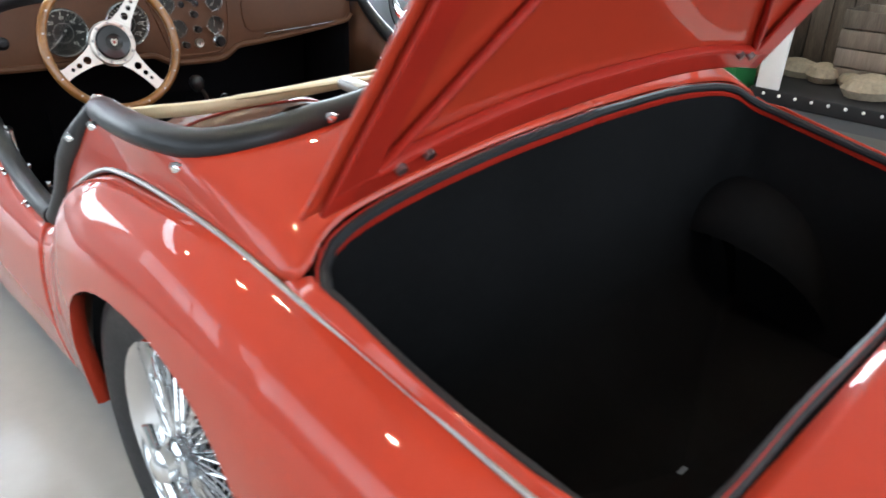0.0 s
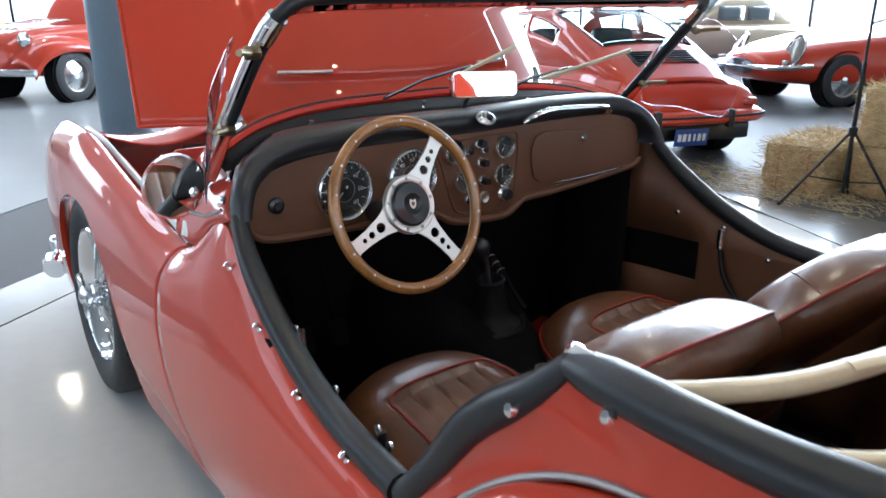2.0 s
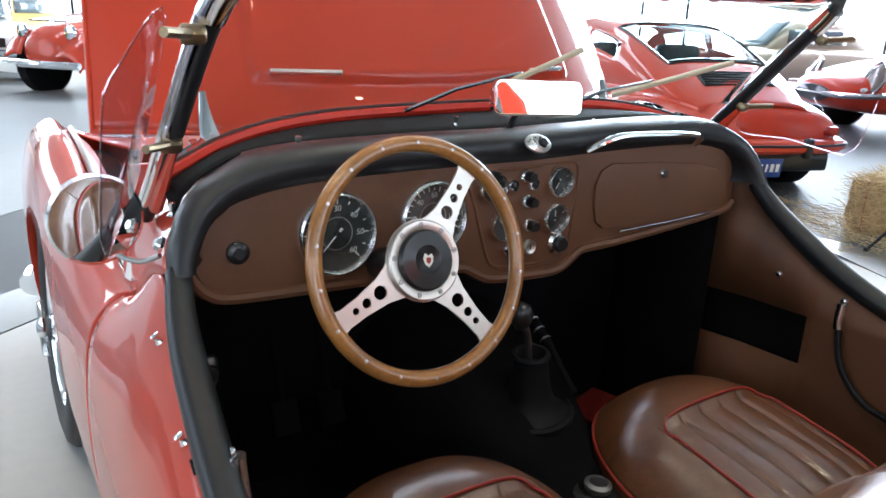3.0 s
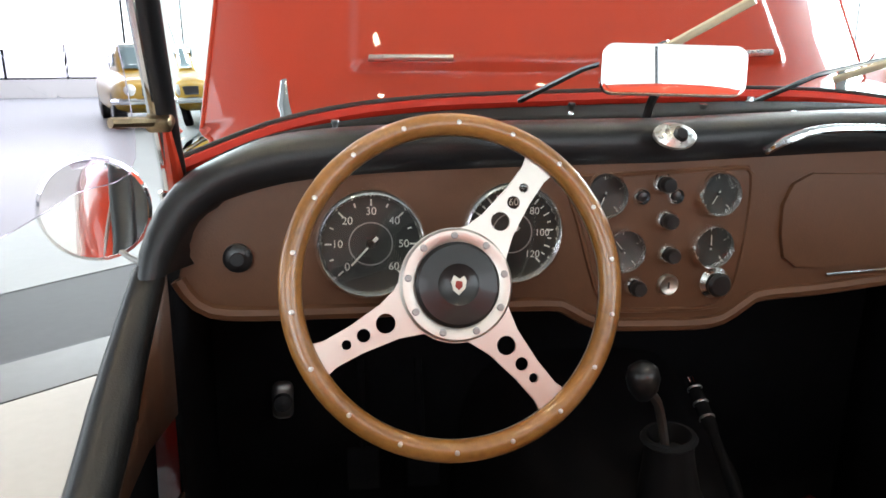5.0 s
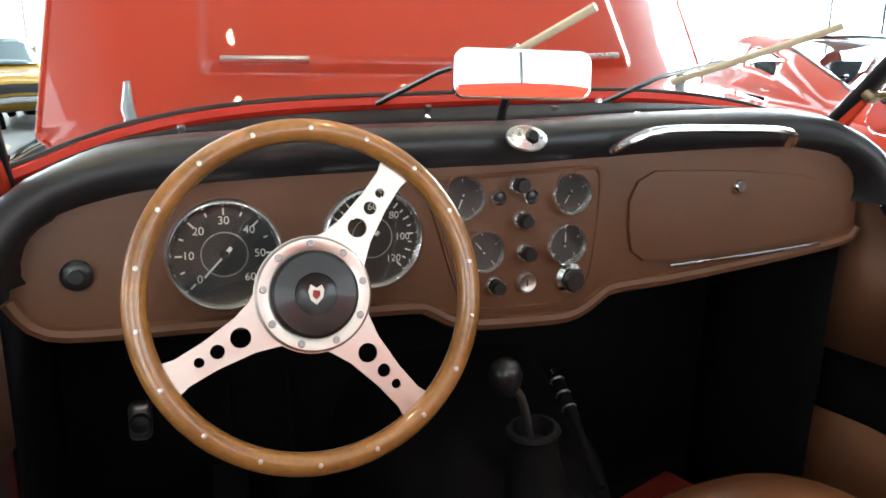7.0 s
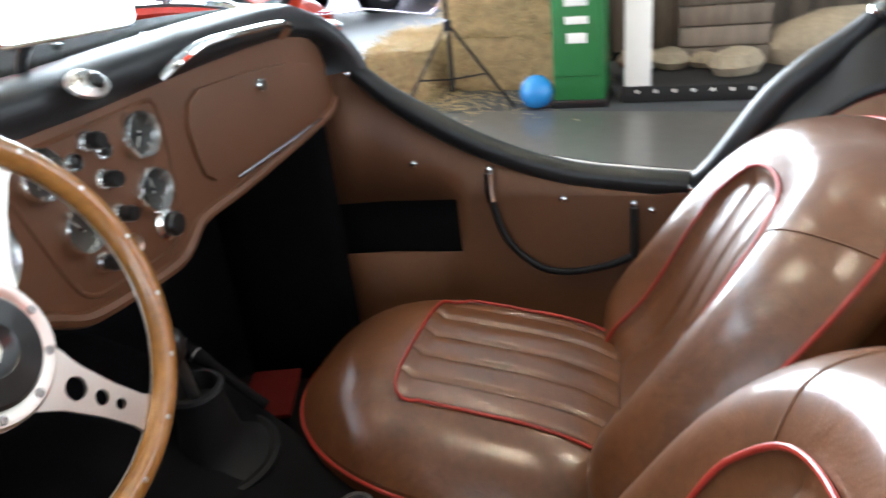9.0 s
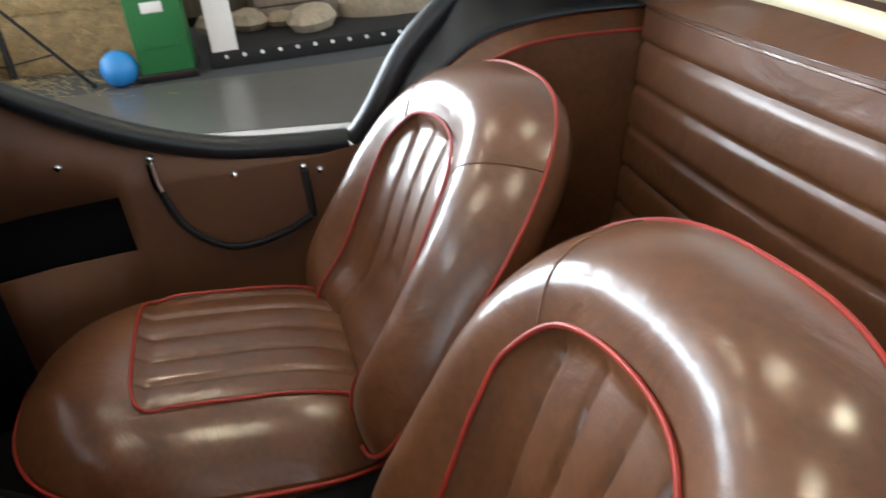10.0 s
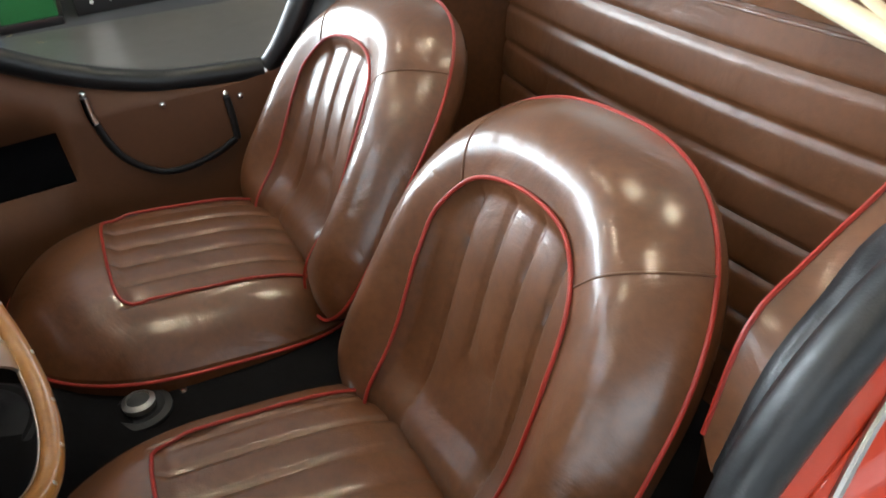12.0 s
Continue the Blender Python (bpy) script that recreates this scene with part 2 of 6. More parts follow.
def hermite(xs, ys, x):
    """Cubic interpolation without overshoot."""
    if x <= xs[0]:
        return ys[0]
    if x >= xs[-1]:
        return ys[-1]
    i = max(k for k in range(len(xs) - 1) if xs[k] <= x)
    h = [xs[k + 1] - xs[k] for k in range(len(xs) - 1)]
    d = [(ys[k + 1] - ys[k]) / h[k] for k in range(len(xs) - 1)]

    def slope(k):
        if k == 0:
            return d[0]
        if k == len(xs) - 1:
            return d[-1]
        if d[k - 1] * d[k] <= 0:
            return 0.0
        w1, w2 = 2 * h[k] + h[k - 1], h[k] + 2 * h[k - 1]
        return (w1 + w2) / (w1 / d[k - 1] + w2 / d[k])
    t = (x - xs[i]) / h[i]
    m0, m1 = slope(i) * h[i], slope(i + 1) * h[i]
    return (ys[i] * (2 * t ** 3 - 3 * t * t + 1) + m0 * (t ** 3 - 2 * t * t + t)
            + ys[i + 1] * (-2 * t ** 3 + 3 * t * t) + m1 * (t ** 3 - t * t))


def surf(rows, wrap=False, flip=False):
    """A sheet through equal rows of points."""
    n = len(rows[0])
    verts = [tuple(p) for row in rows for p in row]
    faces = []
    for i in range(len(rows) - 1):
        for j in range(n if wrap else n - 1):
            k = (j + 1) % n
            f = (i * n + j, i * n + k, (i + 1) * n + k, (i + 1) * n + j)
            faces.append(f[::-1] if flip else f)
    return verts, faces


def joined(*meshes):
    verts, faces = [], []
    for v, f in meshes:
        o = len(verts)
        verts += v
        faces += [tuple(i + o for i in face) for face in f]
    return verts, faces


def moved(mesh, m):
    return [tuple(m @ Vector(v)) for v in mesh[0]], mesh[1]


def flipped(mesh):
    return [(-x, y, z) for x, y, z in mesh[0]], [f[::-1] for f in mesh[1]]


def tube(points, r, n=10, closed=False, flat=1.0, up=None):
    """A round bar along points. r: one radius or one for each point. flat: its height over its width."""
    pts = [Vector(p) for p in points]
    rows, side = [], None
    for i, p in enumerate(pts):
        a = pts[i - 1] if i or closed else p
        b = pts[(i + 1) % len(pts)] if i < len(pts) - 1 or closed else p
        t = (b - a).normalized()
        if up is not None:
            side = t.cross(Vector(up)).normalized()
        elif side is None:
            side = t.orthogonal().normalized()
        else:
            side = (side - t * side.dot(t)).normalized()
        top = side.cross(t)
        q = r if isinstance(r, (int, float)) else r[i]
        rows.append([p + side * q * math.cos(2 * math.pi * k / n) + top * q * flat * math.sin(2 * math.pi * k / n) for k in range(n)])
    if closed:
        rows.append(rows[0])
    verts, faces = surf(rows, wrap=True)
    if not closed:
        m = len(rows)
        faces.append(tuple(range(n))[::-1])
        faces.append(tuple((m - 1) * n + k for k in range(n)))
    return verts, faces


def lathe(profile, m=None, n=24, arc=1.0):
    """A turned shape: profile of (radius, height) about the local z."""
    rows = [[Vector((r * math.cos(2 * math.pi * k / n * arc), r * math.sin(2 * math.pi * k / n * arc), h)) for k in range(n)] for r, h in profile]
    verts, faces = surf(rows, wrap=True)
    return moved((verts, faces), m) if m else (verts, faces)


def prism(outline, depth, m=None, bevel=0.0):
    """A plate: a flat outline in x and y, with its thickness in z (from 0 up) and eased edges."""
    bm = bmesh.new()
    vs = [bm.verts.new((x, y, 0)) for x, y in outline]
    f = bm.faces.new(vs)
    r = bmesh.ops.extrude_face_region(bm, geom=[f])
    bmesh.ops.translate(bm, vec=(0, 0, depth), verts=[v for v in r["geom"] if isinstance(v, bmesh.types.BMVert)])
    bmesh.ops.recalc_face_normals(bm, faces=bm.faces)
    if bevel:
        edges = [e for e in bm.edges if abs(e.verts[0].co.z - e.verts[1].co.z) < 1e-6]
        bmesh.ops.bevel(bm, geom=edges, offset=bevel, segments=2, affect="EDGES", profile=0.7)
    bm.verts.index_update()
    out = [tuple(v.co) for v in bm.verts], [tuple(v.index for v in fc.verts) for fc in bm.faces]
    bm.free()
    return moved(out, m) if m else out


def box(sx, sy, sz, m=None, bevel=0.0, segments=2):
    """A block with its middle at the origin, and rounded edges."""
    bm = bmesh.new()
    bmesh.ops.create_cube(bm, size=1.0)
    bmesh.ops.scale(bm, vec=(sx, sy, sz), verts=bm.verts)
    if bevel:
        bmesh.ops.bevel(bm, geom=list(bm.edges), offset=bevel, segments=segments, affect="EDGES", profile=0.5)
    bm.verts.index_update()
    out = [tuple(v.co) for v in bm.verts], [tuple(v.index for v in f.verts) for f in bm.faces]
    bm.free()
    return moved(out, m) if m else out


def rounded(w, h, r, n=6):
    """Outline of a rounded rectangle about the origin."""
    out = []
    for cx, cy, a in ((w / 2 - r, h / 2 - r, 0), (-w / 2 + r, h / 2 - r, 90), (-w / 2 + r, -h / 2 + r, 180), (w / 2 - r, -h / 2 + r, 270)):
        for k in range(n + 1):
            q = radians(a + 90 * k / n)
            out.append((cx + r * math.cos(q), cy + r * math.sin(q)))
    return out


LEAN = [0.0]        # the car stands a little higher on its right-hand side: rise for each metre across


def part(name, mesh, mat, parent=None, label="", smooth=40, thick=0.0, offset=-1.0):
    """Links one mesh as a part of a thing, or of a part."""
    data = bpy.data.meshes.new(name)
    data.from_pydata([(v[0], v[1], v[2] + LEAN[0] * (v[0] + .65)) for v in mesh[0]], [], mesh[1])
    data.materials.append(mat)
    if smooth:
        data.polygons.foreach_set("use_smooth", [True] * len(data.polygons))
        data.set_sharp_from_angle(angle=radians(smooth))
    data.update()
    ob = new(name, data)
    if parent is not None:
        ob.parent = parent
    if thick:
        mod = ob.modifiers.new("thickness", "SOLIDIFY")
        mod.thickness, mod.offset = thick, offset
    if label:
        tagged(ob, label)
    return ob


def thing(name, label, category, m=None, group="", kind=""):
    ob = new(name)
    ob.empty_display_size = 0.1
    if m is not None:
        ob.matrix_world = m
    return tagged(ob, label, category, group, kind)


def solid(name, mesh, mat, label, category, group="", kind="", smooth=40, m=None):
    ob = part(name, mesh, mat, None, "", smooth)
    if m is not None:
        ob.matrix_world = m
    return tagged(ob, label, category, group, kind)


def towards(place, normal, spin=0):
    """A pose at place whose z points along normal."""
    q = Vector(normal).to_track_quat("Z", "Y").to_matrix().to_4x4()
    return Matrix.Translation(place) @ q @ pose(0, 0, 0, 0, 0, spin)

# ---- the sports car: body ----
car = thing("sports_car", "red open classic two-seater with bonnet and boot lid raised", "car", LEVEL)
LEAN[0] = .049

# half-sections of the side, from the top edge down to the sill: (y, (x, z) eight times)
SIDE = [
    (-1.20, [(.46, .36), (.50, .35), (.53, .32), (.55, .28), (.56, .24), (.56, .20), (.55, .16), (.53, .12)]),
    (-0.95, [(.555, .42), (.59, .416), (.625, .39), (.645, .35), (.655, .32), (.66, .26), (.655, .19), (.64, .12)]),
    (-0.65, [(.600, .505), (.64, .503), (.68, .480), (.705, .435), (.718, .39), (.72, .31), (.715, .22), (.69, .12)]),
    (-0.30, [(.628, .596), (.665, .593), (.705, .567), (.73, .52), (.742, .45), (.745, .37), (.74, .25), (.71, .13)]),
    (0.05, [(.640, .652), (.675, .648), (.715, .615), (.740, .555), (.748, .48), (.75, .40), (.745, .27), (.72, .14)]),
    (0.25, [(.643, .650), (.678, .645), (.715, .61), (.738, .55), (.747, .475), (.748, .40), (.742, .27), (.72, .14)]),
    (0.40, [(.655, .612), (.685, .602), (.712, .565), (.730, .51), (.738, .44), (.738, .37), (.73, .26), (.71, .14)]),
    (0.50, [(.668, .545), (.684, .53), (.70, .50), (.712, .455), (.72, .41), (.722, .35), (.716, .25), (.70, .14)]),
    (0.57, [(.668, .475), (.678, .465), (.69, .448), (.70, .425), (.708, .38), (.712, .32), (.708, .24), (.69, .135)]),
    (0.63, [(.665, .462), (.675, .457), (.687, .445), (.698, .42), (.706, .375), (.71, .31), (.706, .23), (.688, .13)]),
    (0.80, [(.663, .475), (.673, .472), (.686, .46), (.698, .43), (.706, .38), (.71, .31), (.706, .23), (.688, .13)]),
    (1.00, [(.655, .54), (.666, .53), (.683, .50), (.698, .455), (.707, .39), (.711, .31), (.706, .23), (.686, .125)]),
    (1.17, [(.648, .645), (.66, .62), (.68, .56), (.698, .49), (.708, .41), (.712, .32), (.706, .23), (.685, .12)]),
    (1.30, [(.638, .712), (.652, .68), (.675, .61), (.698, .53), (.71, .43), (.713, .33), (.706, .23), (.684, .12)]),
    (1.53, [(.635, .615), (.655, .61), (.68, .585), (.703, .53), (.714, .44), (.716, .33), (.708, .23), (.682, .11)]),
    (1.85, [(.622, .655), (.65, .668), (.682, .648), (.706, .59), (.718, .50), (.72, .38), (.712, .25), (.685, .11)]),
    (2.15, [(.607, .695), (.642, .728), (.68, .715), (.708, .66), (.722, .57), (.725, .45), (.718, .30), (.69, .12)]),
    (2.45, [(.597, .742), (.635, .785), (.675, .775), (.705, .72), (.722, .63), (.727, .52), (.72, .36), (.70, .20)]),
    (2.75, [(.585, .755), (.625, .79), (.665, .775), (.697, .72), (.715, .63), (.72, .52), (.712, .36), (.69, .20)]),
    (3.00, [(.56, .70), (.60, .725), (.64, .705), (.67, .65), (.685, .57), (.69, .47), (.68, .34), (.66, .20)]),
    (3.12, [(.50, .60), (.535, .61), (.565, .59), (.585, .55), (.595, .49), (.595, .42), (.585, .33), (.57, .22)]),
]
SIDE_Y = [row[0] for row in SIDE]
AXLES = ((0.07, 0.355, 0.165, 0.345), (2.335, 0.365, 0.19, 0.415))   # y, half width, foot and rise of each wheel arch


def side_section(y):
    return [Vector((hermite(SIDE_Y, [r[1][k][0] for r in SIDE], y), y, hermite(SIDE_Y, [r[1][k][1] for r in SIDE], y))) for k in range(8)]


def side_point(y, s):
    """The point of the right-hand side at station y, s from 0 (top) to 7 (sill)."""
    p = side_section(y)
    i = min(int(s), 6)
    t = s - i
    a, b, c, d = p[max(i - 1, 0)], p[i], p[i + 1], p[min(i + 2, 7)]
    q = 0.5 * ((2 * b) + (c - a) * t + (2 * a - 5 * b + 4 * c - d) * t * t + (3 * b - a - 3 * c + d) * t ** 3)
    return Vector((q.x, y, q.z))


def arch_height(y):
    for cy, w, foot, rise in AXLES:
        u = abs(y - cy) / w
        if u < 1:
            return foot + rise * (1 - u ** 2.3) ** (1 / 2.3)
    return -9


def side_panel(front, back, columns, rows=26):
    """A skin between two end lines, each a function of s that gives y. It stops at the wheel arches."""
    out = []
    for i in range(columns + 1):
        u = i / columns
        line = []
        lowest = 7.0
        ym = back(4) + (front(4) - back(4)) * u
        h = arch_height(ym)
        if h > 0:
            k = 7.0
            while k > 0 and side_point(back(k) + (front(k) - back(k)) * u, k).z < h:
                k -= 0.02
            lowest = k
        for j in range(rows + 1):
            s = lowest * j / rows
            line.append(side_point(back(s) + (front(s) - back(s)) * u, s))
        if h > 0:
            foot = line[-1].copy()
            line.append(foot + Vector((-0.010, 0, 0.002)))
            line.append(foot + Vector((-0.030, 0, 0.012)))
        else:
            foot = line[-1].copy()
            line.append(foot + Vector((-0.012, 0, -0.004)))
            line.append(foot + Vector((-0.040, 0, 0.0)))
        out.append(line)
    return surf(out)


DOOR_FRONT = lambda s: hermite([0, 1, 2, 3, 4, 5, 6, 7], [1.515, 1.53, 1.545, 1.56, 1.555, 1.52, 1.46, 1.375], s)
DOOR_BACK = lambda s: hermite([0, 3, 7], [0.640, 0.633, 0.610], s)
mesh_rear = side_panel(lambda s: DOOR_BACK(s) - 0.006, lambda s: -1.20, 110)
mesh_door = side_panel(DOOR_FRONT, DOOR_BACK, 40)
mesh_front = side_panel(lambda s: 3.12, lambda s: DOOR_FRONT(s) + 0.006, 90)
body_sides = {}
for side, name in ((-1, "left"), (1, "right")):
    turn = flipped if side < 0 else (lambda q: q)
    body_sides[side, "rear"] = part("rear_wing", turn(mesh_rear), PAINT, car, "red rear wing with a rounded crest over the wheel", 60, 0.004)
    body_sides[side, "door"] = part("door", turn(mesh_door), PAINT, car, "red cut-away door with black padded top", 60, 0.004)
    body_sides[side, "front"] = part("front_wing", turn(mesh_front), PAINT, car, "red swept front wing", 60, 0.004)

# rim of the cockpit: the door tops, and the rear from the door round to the other door
DOOR_RIM = [(.636, 1.240, .722), (.648, 1.170, .655), (.655, 1.03, .565), (.660, .88, .503), (.664, .75, .478), (.665, .645, .466)]
REAR_RIM = [(.665, .630, .467), (.660, .600, .495), (.652, .565, .540), (.650, .507, .617), (.648, .455, .664), (.645, .408, .702), (.634, .374, .738),
            (.643, .30, .742), (.648, .22, .742), (.645, .12, .742), (.612, .02, .740), (.53, -.038, .752), (.44, -.055, .764), (.20, -.066, .784), (0, -.07, .790)]
OUTER = [(.668, .575, .476), (.668, .50, .545), (.655, .40, .612), (.643, .28, .650), (.641, .15, .655), (.638, .0, .642), (.633, -.12, .628), (.628, -.205, .618),
         (.612, -.232, .637), (.560, -.210, .668), (.476, -.204, .688), (.243, -.213, .716), (0, -.220, .726)]


def mirrored_run(points):
    return list(points) + [(-x, y, z) for x, y, z in reversed(points[:-1])]


tip = 6
rim_a, rim_b = curve3(REAR_RIM[:tip + 1], 16), curve3(REAR_RIM[tip:], 40)
rim_line = rim_a + rim_b[1:]
out_line = curve3(OUTER, len(rim_line))
deck_rows = []
for a, b in zip(rim_line, out_line):
    row = []
    for k in range(13):
        t = k / 12
        p = a.lerp(b, t)
        p.z += 0.012 * math.sin(math.pi * t) * (1 if a.y < 0.3 else 0.2)
        row.append(p)
    deck_rows.append(row)
half = surf(deck_rows, flip=True)
part("rear_deck", joined(half, flipped(half)), PAINT, car, "red panel behind the cockpit", 50, 0.004)

# boot: strips beside it, tail panel, lining, seal, lid
BOOT = [(0, -.220, .722), (.243, -.213, .712), (.44, -.204, .689), (.556, -.211, .664), (.605, -.242, .630), (.611, -.30, .614), (.611, -.45, .577), (.600, -.60, .543), (.572, -.70, .512), (.48, -.732, .505), (.25, -.732, .510), (0, -.735, .508)]
boot_line = curve3(BOOT, 64)
strip = surf([[Vector((.628, -.205, .618)).lerp(Vector((.607, -.240, .632)), t / 4) for t in range(5)]]
             + [[Vector((hermite(SIDE_Y, [r[1][0][0] for r in SIDE], y), y, hermite(SIDE_Y, [r[1][0][1] for r in SIDE], y))).lerp(
                 Vector((hermite([-.73, -.6, -.45, -.29], [.560, .600, .611, .610], y), y, hermite([-.73, -.6, -.45, -.29], [.508, .545, .579, .621], y))), t / 4) for t in range(5)]
                for y in (-.26, -.30, -.36, -.42, -.48, -.54, -.60, -.66, -.70, -.735)], flip=True)
tail = []
for y, z, e in ((-.735, .506, 0), (-.76, .502, 1), (-.80, .490, 1), (-.86, .484, 1), (-.92, .470, 1), (-1.0, .43, 1), (-1.10, .37, 1), (-1.17, .30, 1), (-1.20, .22, 1), (-1.20, .12, 1)):
    yy = max(y, -1.2)
    xe, ze = hermite(SIDE_Y, [r[1][0][0] for r in SIDE], yy), hermite(SIDE_Y, [r[1][0][1] for r in SIDE], yy)
    tail.append([Vector((xe * t / 10, y - 0.012 * (1 - (t / 10) ** 2), z + (min(ze, z + .02) - z) * (t / 10) ** 2)) for t in range(11)])
tail = surf(tail, flip=True)
for piece in (strip, flipped(strip)):
    part("boot_surround", piece, PAINT, car, "", 50, 0.003)
part("tail_panel", joined(tail, flipped(tail)), PAINT, car, "red tail panel behind the boot", 50, 0.003)
lining = [[p * 1.0 for p in boot_line]]
for drop, inset in ((0.012, 0.002), (0.028, 0.010), (0.20, 0.02), (0.40, 0.03), (0.46, 0.06)):
    lining.append([Vector((p.x * (1 - inset), -.49 + (p.y + .49) * (1 - inset), max(p.z - drop, 0.10))) for p in boot_line])
lining.append([Vector((p.x * 0.02, -.49 + (p.y + .49) * 0.02, 0.10)) for p in boot_line])
lip = surf(lining[:3])
bag = surf(lining[2:])
part("boot_lip", joined(lip, flipped(lip)), PAINT_IN, car, "", 60, 0.002)
part("boot_lining", joined(bag, flipped(bag)), MATBLACK, car, "plain black carpet lining of the open boot", 60)
part("boot_seal", tube(mirrored_run(list(map(tuple, [p + Vector((0, 0, -.008)) for p in curve3([(x * .985, -.49 + (y + .49) * .985, z) for x, y, z in BOOT], 48)])))[:-1], 0.0085, 8, closed=True), RUBBER, car, "dark rubber seal round the boot opening")
for sx in (-1, 1):
    hump = [[Vector((sx * (.60 - .16 * math.sin(b) * math.sin(a)), -.20 - .26 * math.cos(a) - .05, .12 + .33 * math.sin(a) * math.cos(b * .5))) for b in [k * math.pi / 2 / 8 for k in range(9)]] for a in [k * math.pi / 16 for k in range(17)]]
    part("wheel_housing", surf(hump, flip=sx < 0), MATBLACK, car, "black carpeted wheel housing inside the boot", 60)

LID_D, LID_N = Vector((0, -.605, .796)), Vector((0, .796, .605))


def lid_point(u, v, lift=0.0):
    w = .602 - .004 * v - .05 * max(0, v - .8) * 5 * abs(u) ** 6
    base = Vector((w * u, -.212, .698)) + LID_D * (0.56 * v * (1 - .06 * abs(u) ** 4))
    return base + (Vector((0, -.32, .947)) * (1 - v) + LID_N * v) * (.058 * (1 - abs(u) ** 2.4)) + LID_N * (.03 * math.sin(math.pi * v) * (1 - u * u) + lift)


lid = part("boot_lid", surf([[lid_point(-1 + 2 * j / 36, i / 20) for j in range(37)] for i in range(21)], flip=True), PAINT, car, "red boot lid propped wide open", 50, 0.006, 0)
flange = []
for a, b, c, d in ((-.97, -.86, .03, .97), (.86, .97, .03, .97), (-.97, .97, .02, .10), (-.97, .97, .88, .97)):
    flange.append(surf([[lid_point(a + (b - a) * j / 24, c + (d - c) * i / 12, -.014) for j in range(25)] for i in range(13)]))
part("inner_frame", joined(*flange), PAINT_IN, lid, "pressed red inner frame of the lid", 40, 0.008, 0)
for u0, v0, u1, v1 in ((-.86, .08, -.25, .90), (.86, .08, .25, .90), (-.86, .10, .86, .10)):
    part("stiffening_rib", tube([lid_point(u0 + (u1 - u0) * k / 16, v0 + (v1 - v0) * k / 16, -.012) for k in range(17)], .011, 8, flat=.7), PAINT_IN, lid)
for u in (-.80, -.72, .80, .72):
    part("hinge_bolt", tube([lid_point(u, .09, -.018), lid_point(u, .09, -.03)], .008, 8), STEEL, lid)
for sx in (-1, 1):
    heel, toe = Vector((sx * .472, -.146, .742)), Vector((sx * .482, -.218, .738))
    hinge = part("boot_hinge", tube([heel, heel.lerp(toe, .15), heel.lerp(toe, .8), toe], [.007, .015, .018, .014], 10, flat=.5, up=(0, -.3, .95)), CHROME, car, "chrome boot hinge on the rear deck")
    strap = [toe + Vector((0, .012, .004)), toe + Vector((0, -.016, .016))] + [lid_point(sx * .765, .13 + .075 * k, .016) for k in range(9)]
    part("hinge_strap", tube(curve3(strap, 30), .0165, 8, flat=.35, up=(0, .8, .6)), CHROME, hinge, "long chrome hinge strap up the lid")
cap = part("fuel_filler_cap", lathe([(.0, -.01), (.072, -.01), (.072, .008), (.060, .024), (.036, .031), (.0, .032)], towards((-.06, -.143, .765), (0, -.35, .93)), 32), CHROME, car, "round chrome fuel filler cap")
part("lever", tube([Vector((-.105, -.150, .792)), Vector((-.06, -.155, .796)), Vector((-.01, -.160, .792))], [.006, .010, .006], 8), CHROME, cap)

# beads along the rear wings
for sx in (-1, 1):
    bead = [(.688, .530, .470), (.679, .500, .535), (.662, .435, .592), (.650, .36, .632), (.645, .28, .652), (.643, .15, .657), (.642, .0, .650), (.636, -.12, .631), (.631, -.25, .604), (.617, -.45, .558), (.602, -.65, .507), (.557, -.95, .424), (.47, -1.19, .36)]
    part("wing_bead", tube(curve3([(sx * x, y, z + .002) for x, y, z in bead], 60), .0048, 8), STEEL, car, "dull metal bead along the wing seam")

# padded cockpit edging
for sx in (-1, 1):
    pad = curve3([(sx * x, y, z) for x, y, z in DOOR_RIM], 34)
    part("door_top_pad", tube([p + Vector((-sx * .008, 0, .006)) for p in pad], [.019 + .006 * min(1, k / 8) for k in range(34)], 12, flat=.9), BLACKV, body_sides[sx, "door"], "black padded vinyl door top")
    a = [Vector((sx * p.x, p.y, p.z)) for p in rim_a]
    part("rear_edge_pad", tube([p + Vector((-sx * .008, .004, .004)) for p in a], [.020 + .005 * math.sin(math.pi * k / 15) - .006 * max(0, k - 11) / 4 for k in range(16)], 12, flat=1.1), BLACKV, car, "black padded vinyl cockpit edge")
    b = [Vector((sx * p.x, p.y, p.z)) for p in rim_b]
    part("rear_edge_pad", tube([p + Vector((-sx * .006, .004, .006)) for p in b[:-1]] + [Vector((0, -.066, .796))], [.016, .021] + [.024] * 20 + [.022] * 18, 12, flat=.80), BLACKV, car, "black padded vinyl cockpit edge")
    part("edge_strip", tube([p + Vector((-sx * .006, .004, .021)) for p in b[:20]], .006, 8, flat=.5), STEEL, car, "bright strip on the cockpit edge")

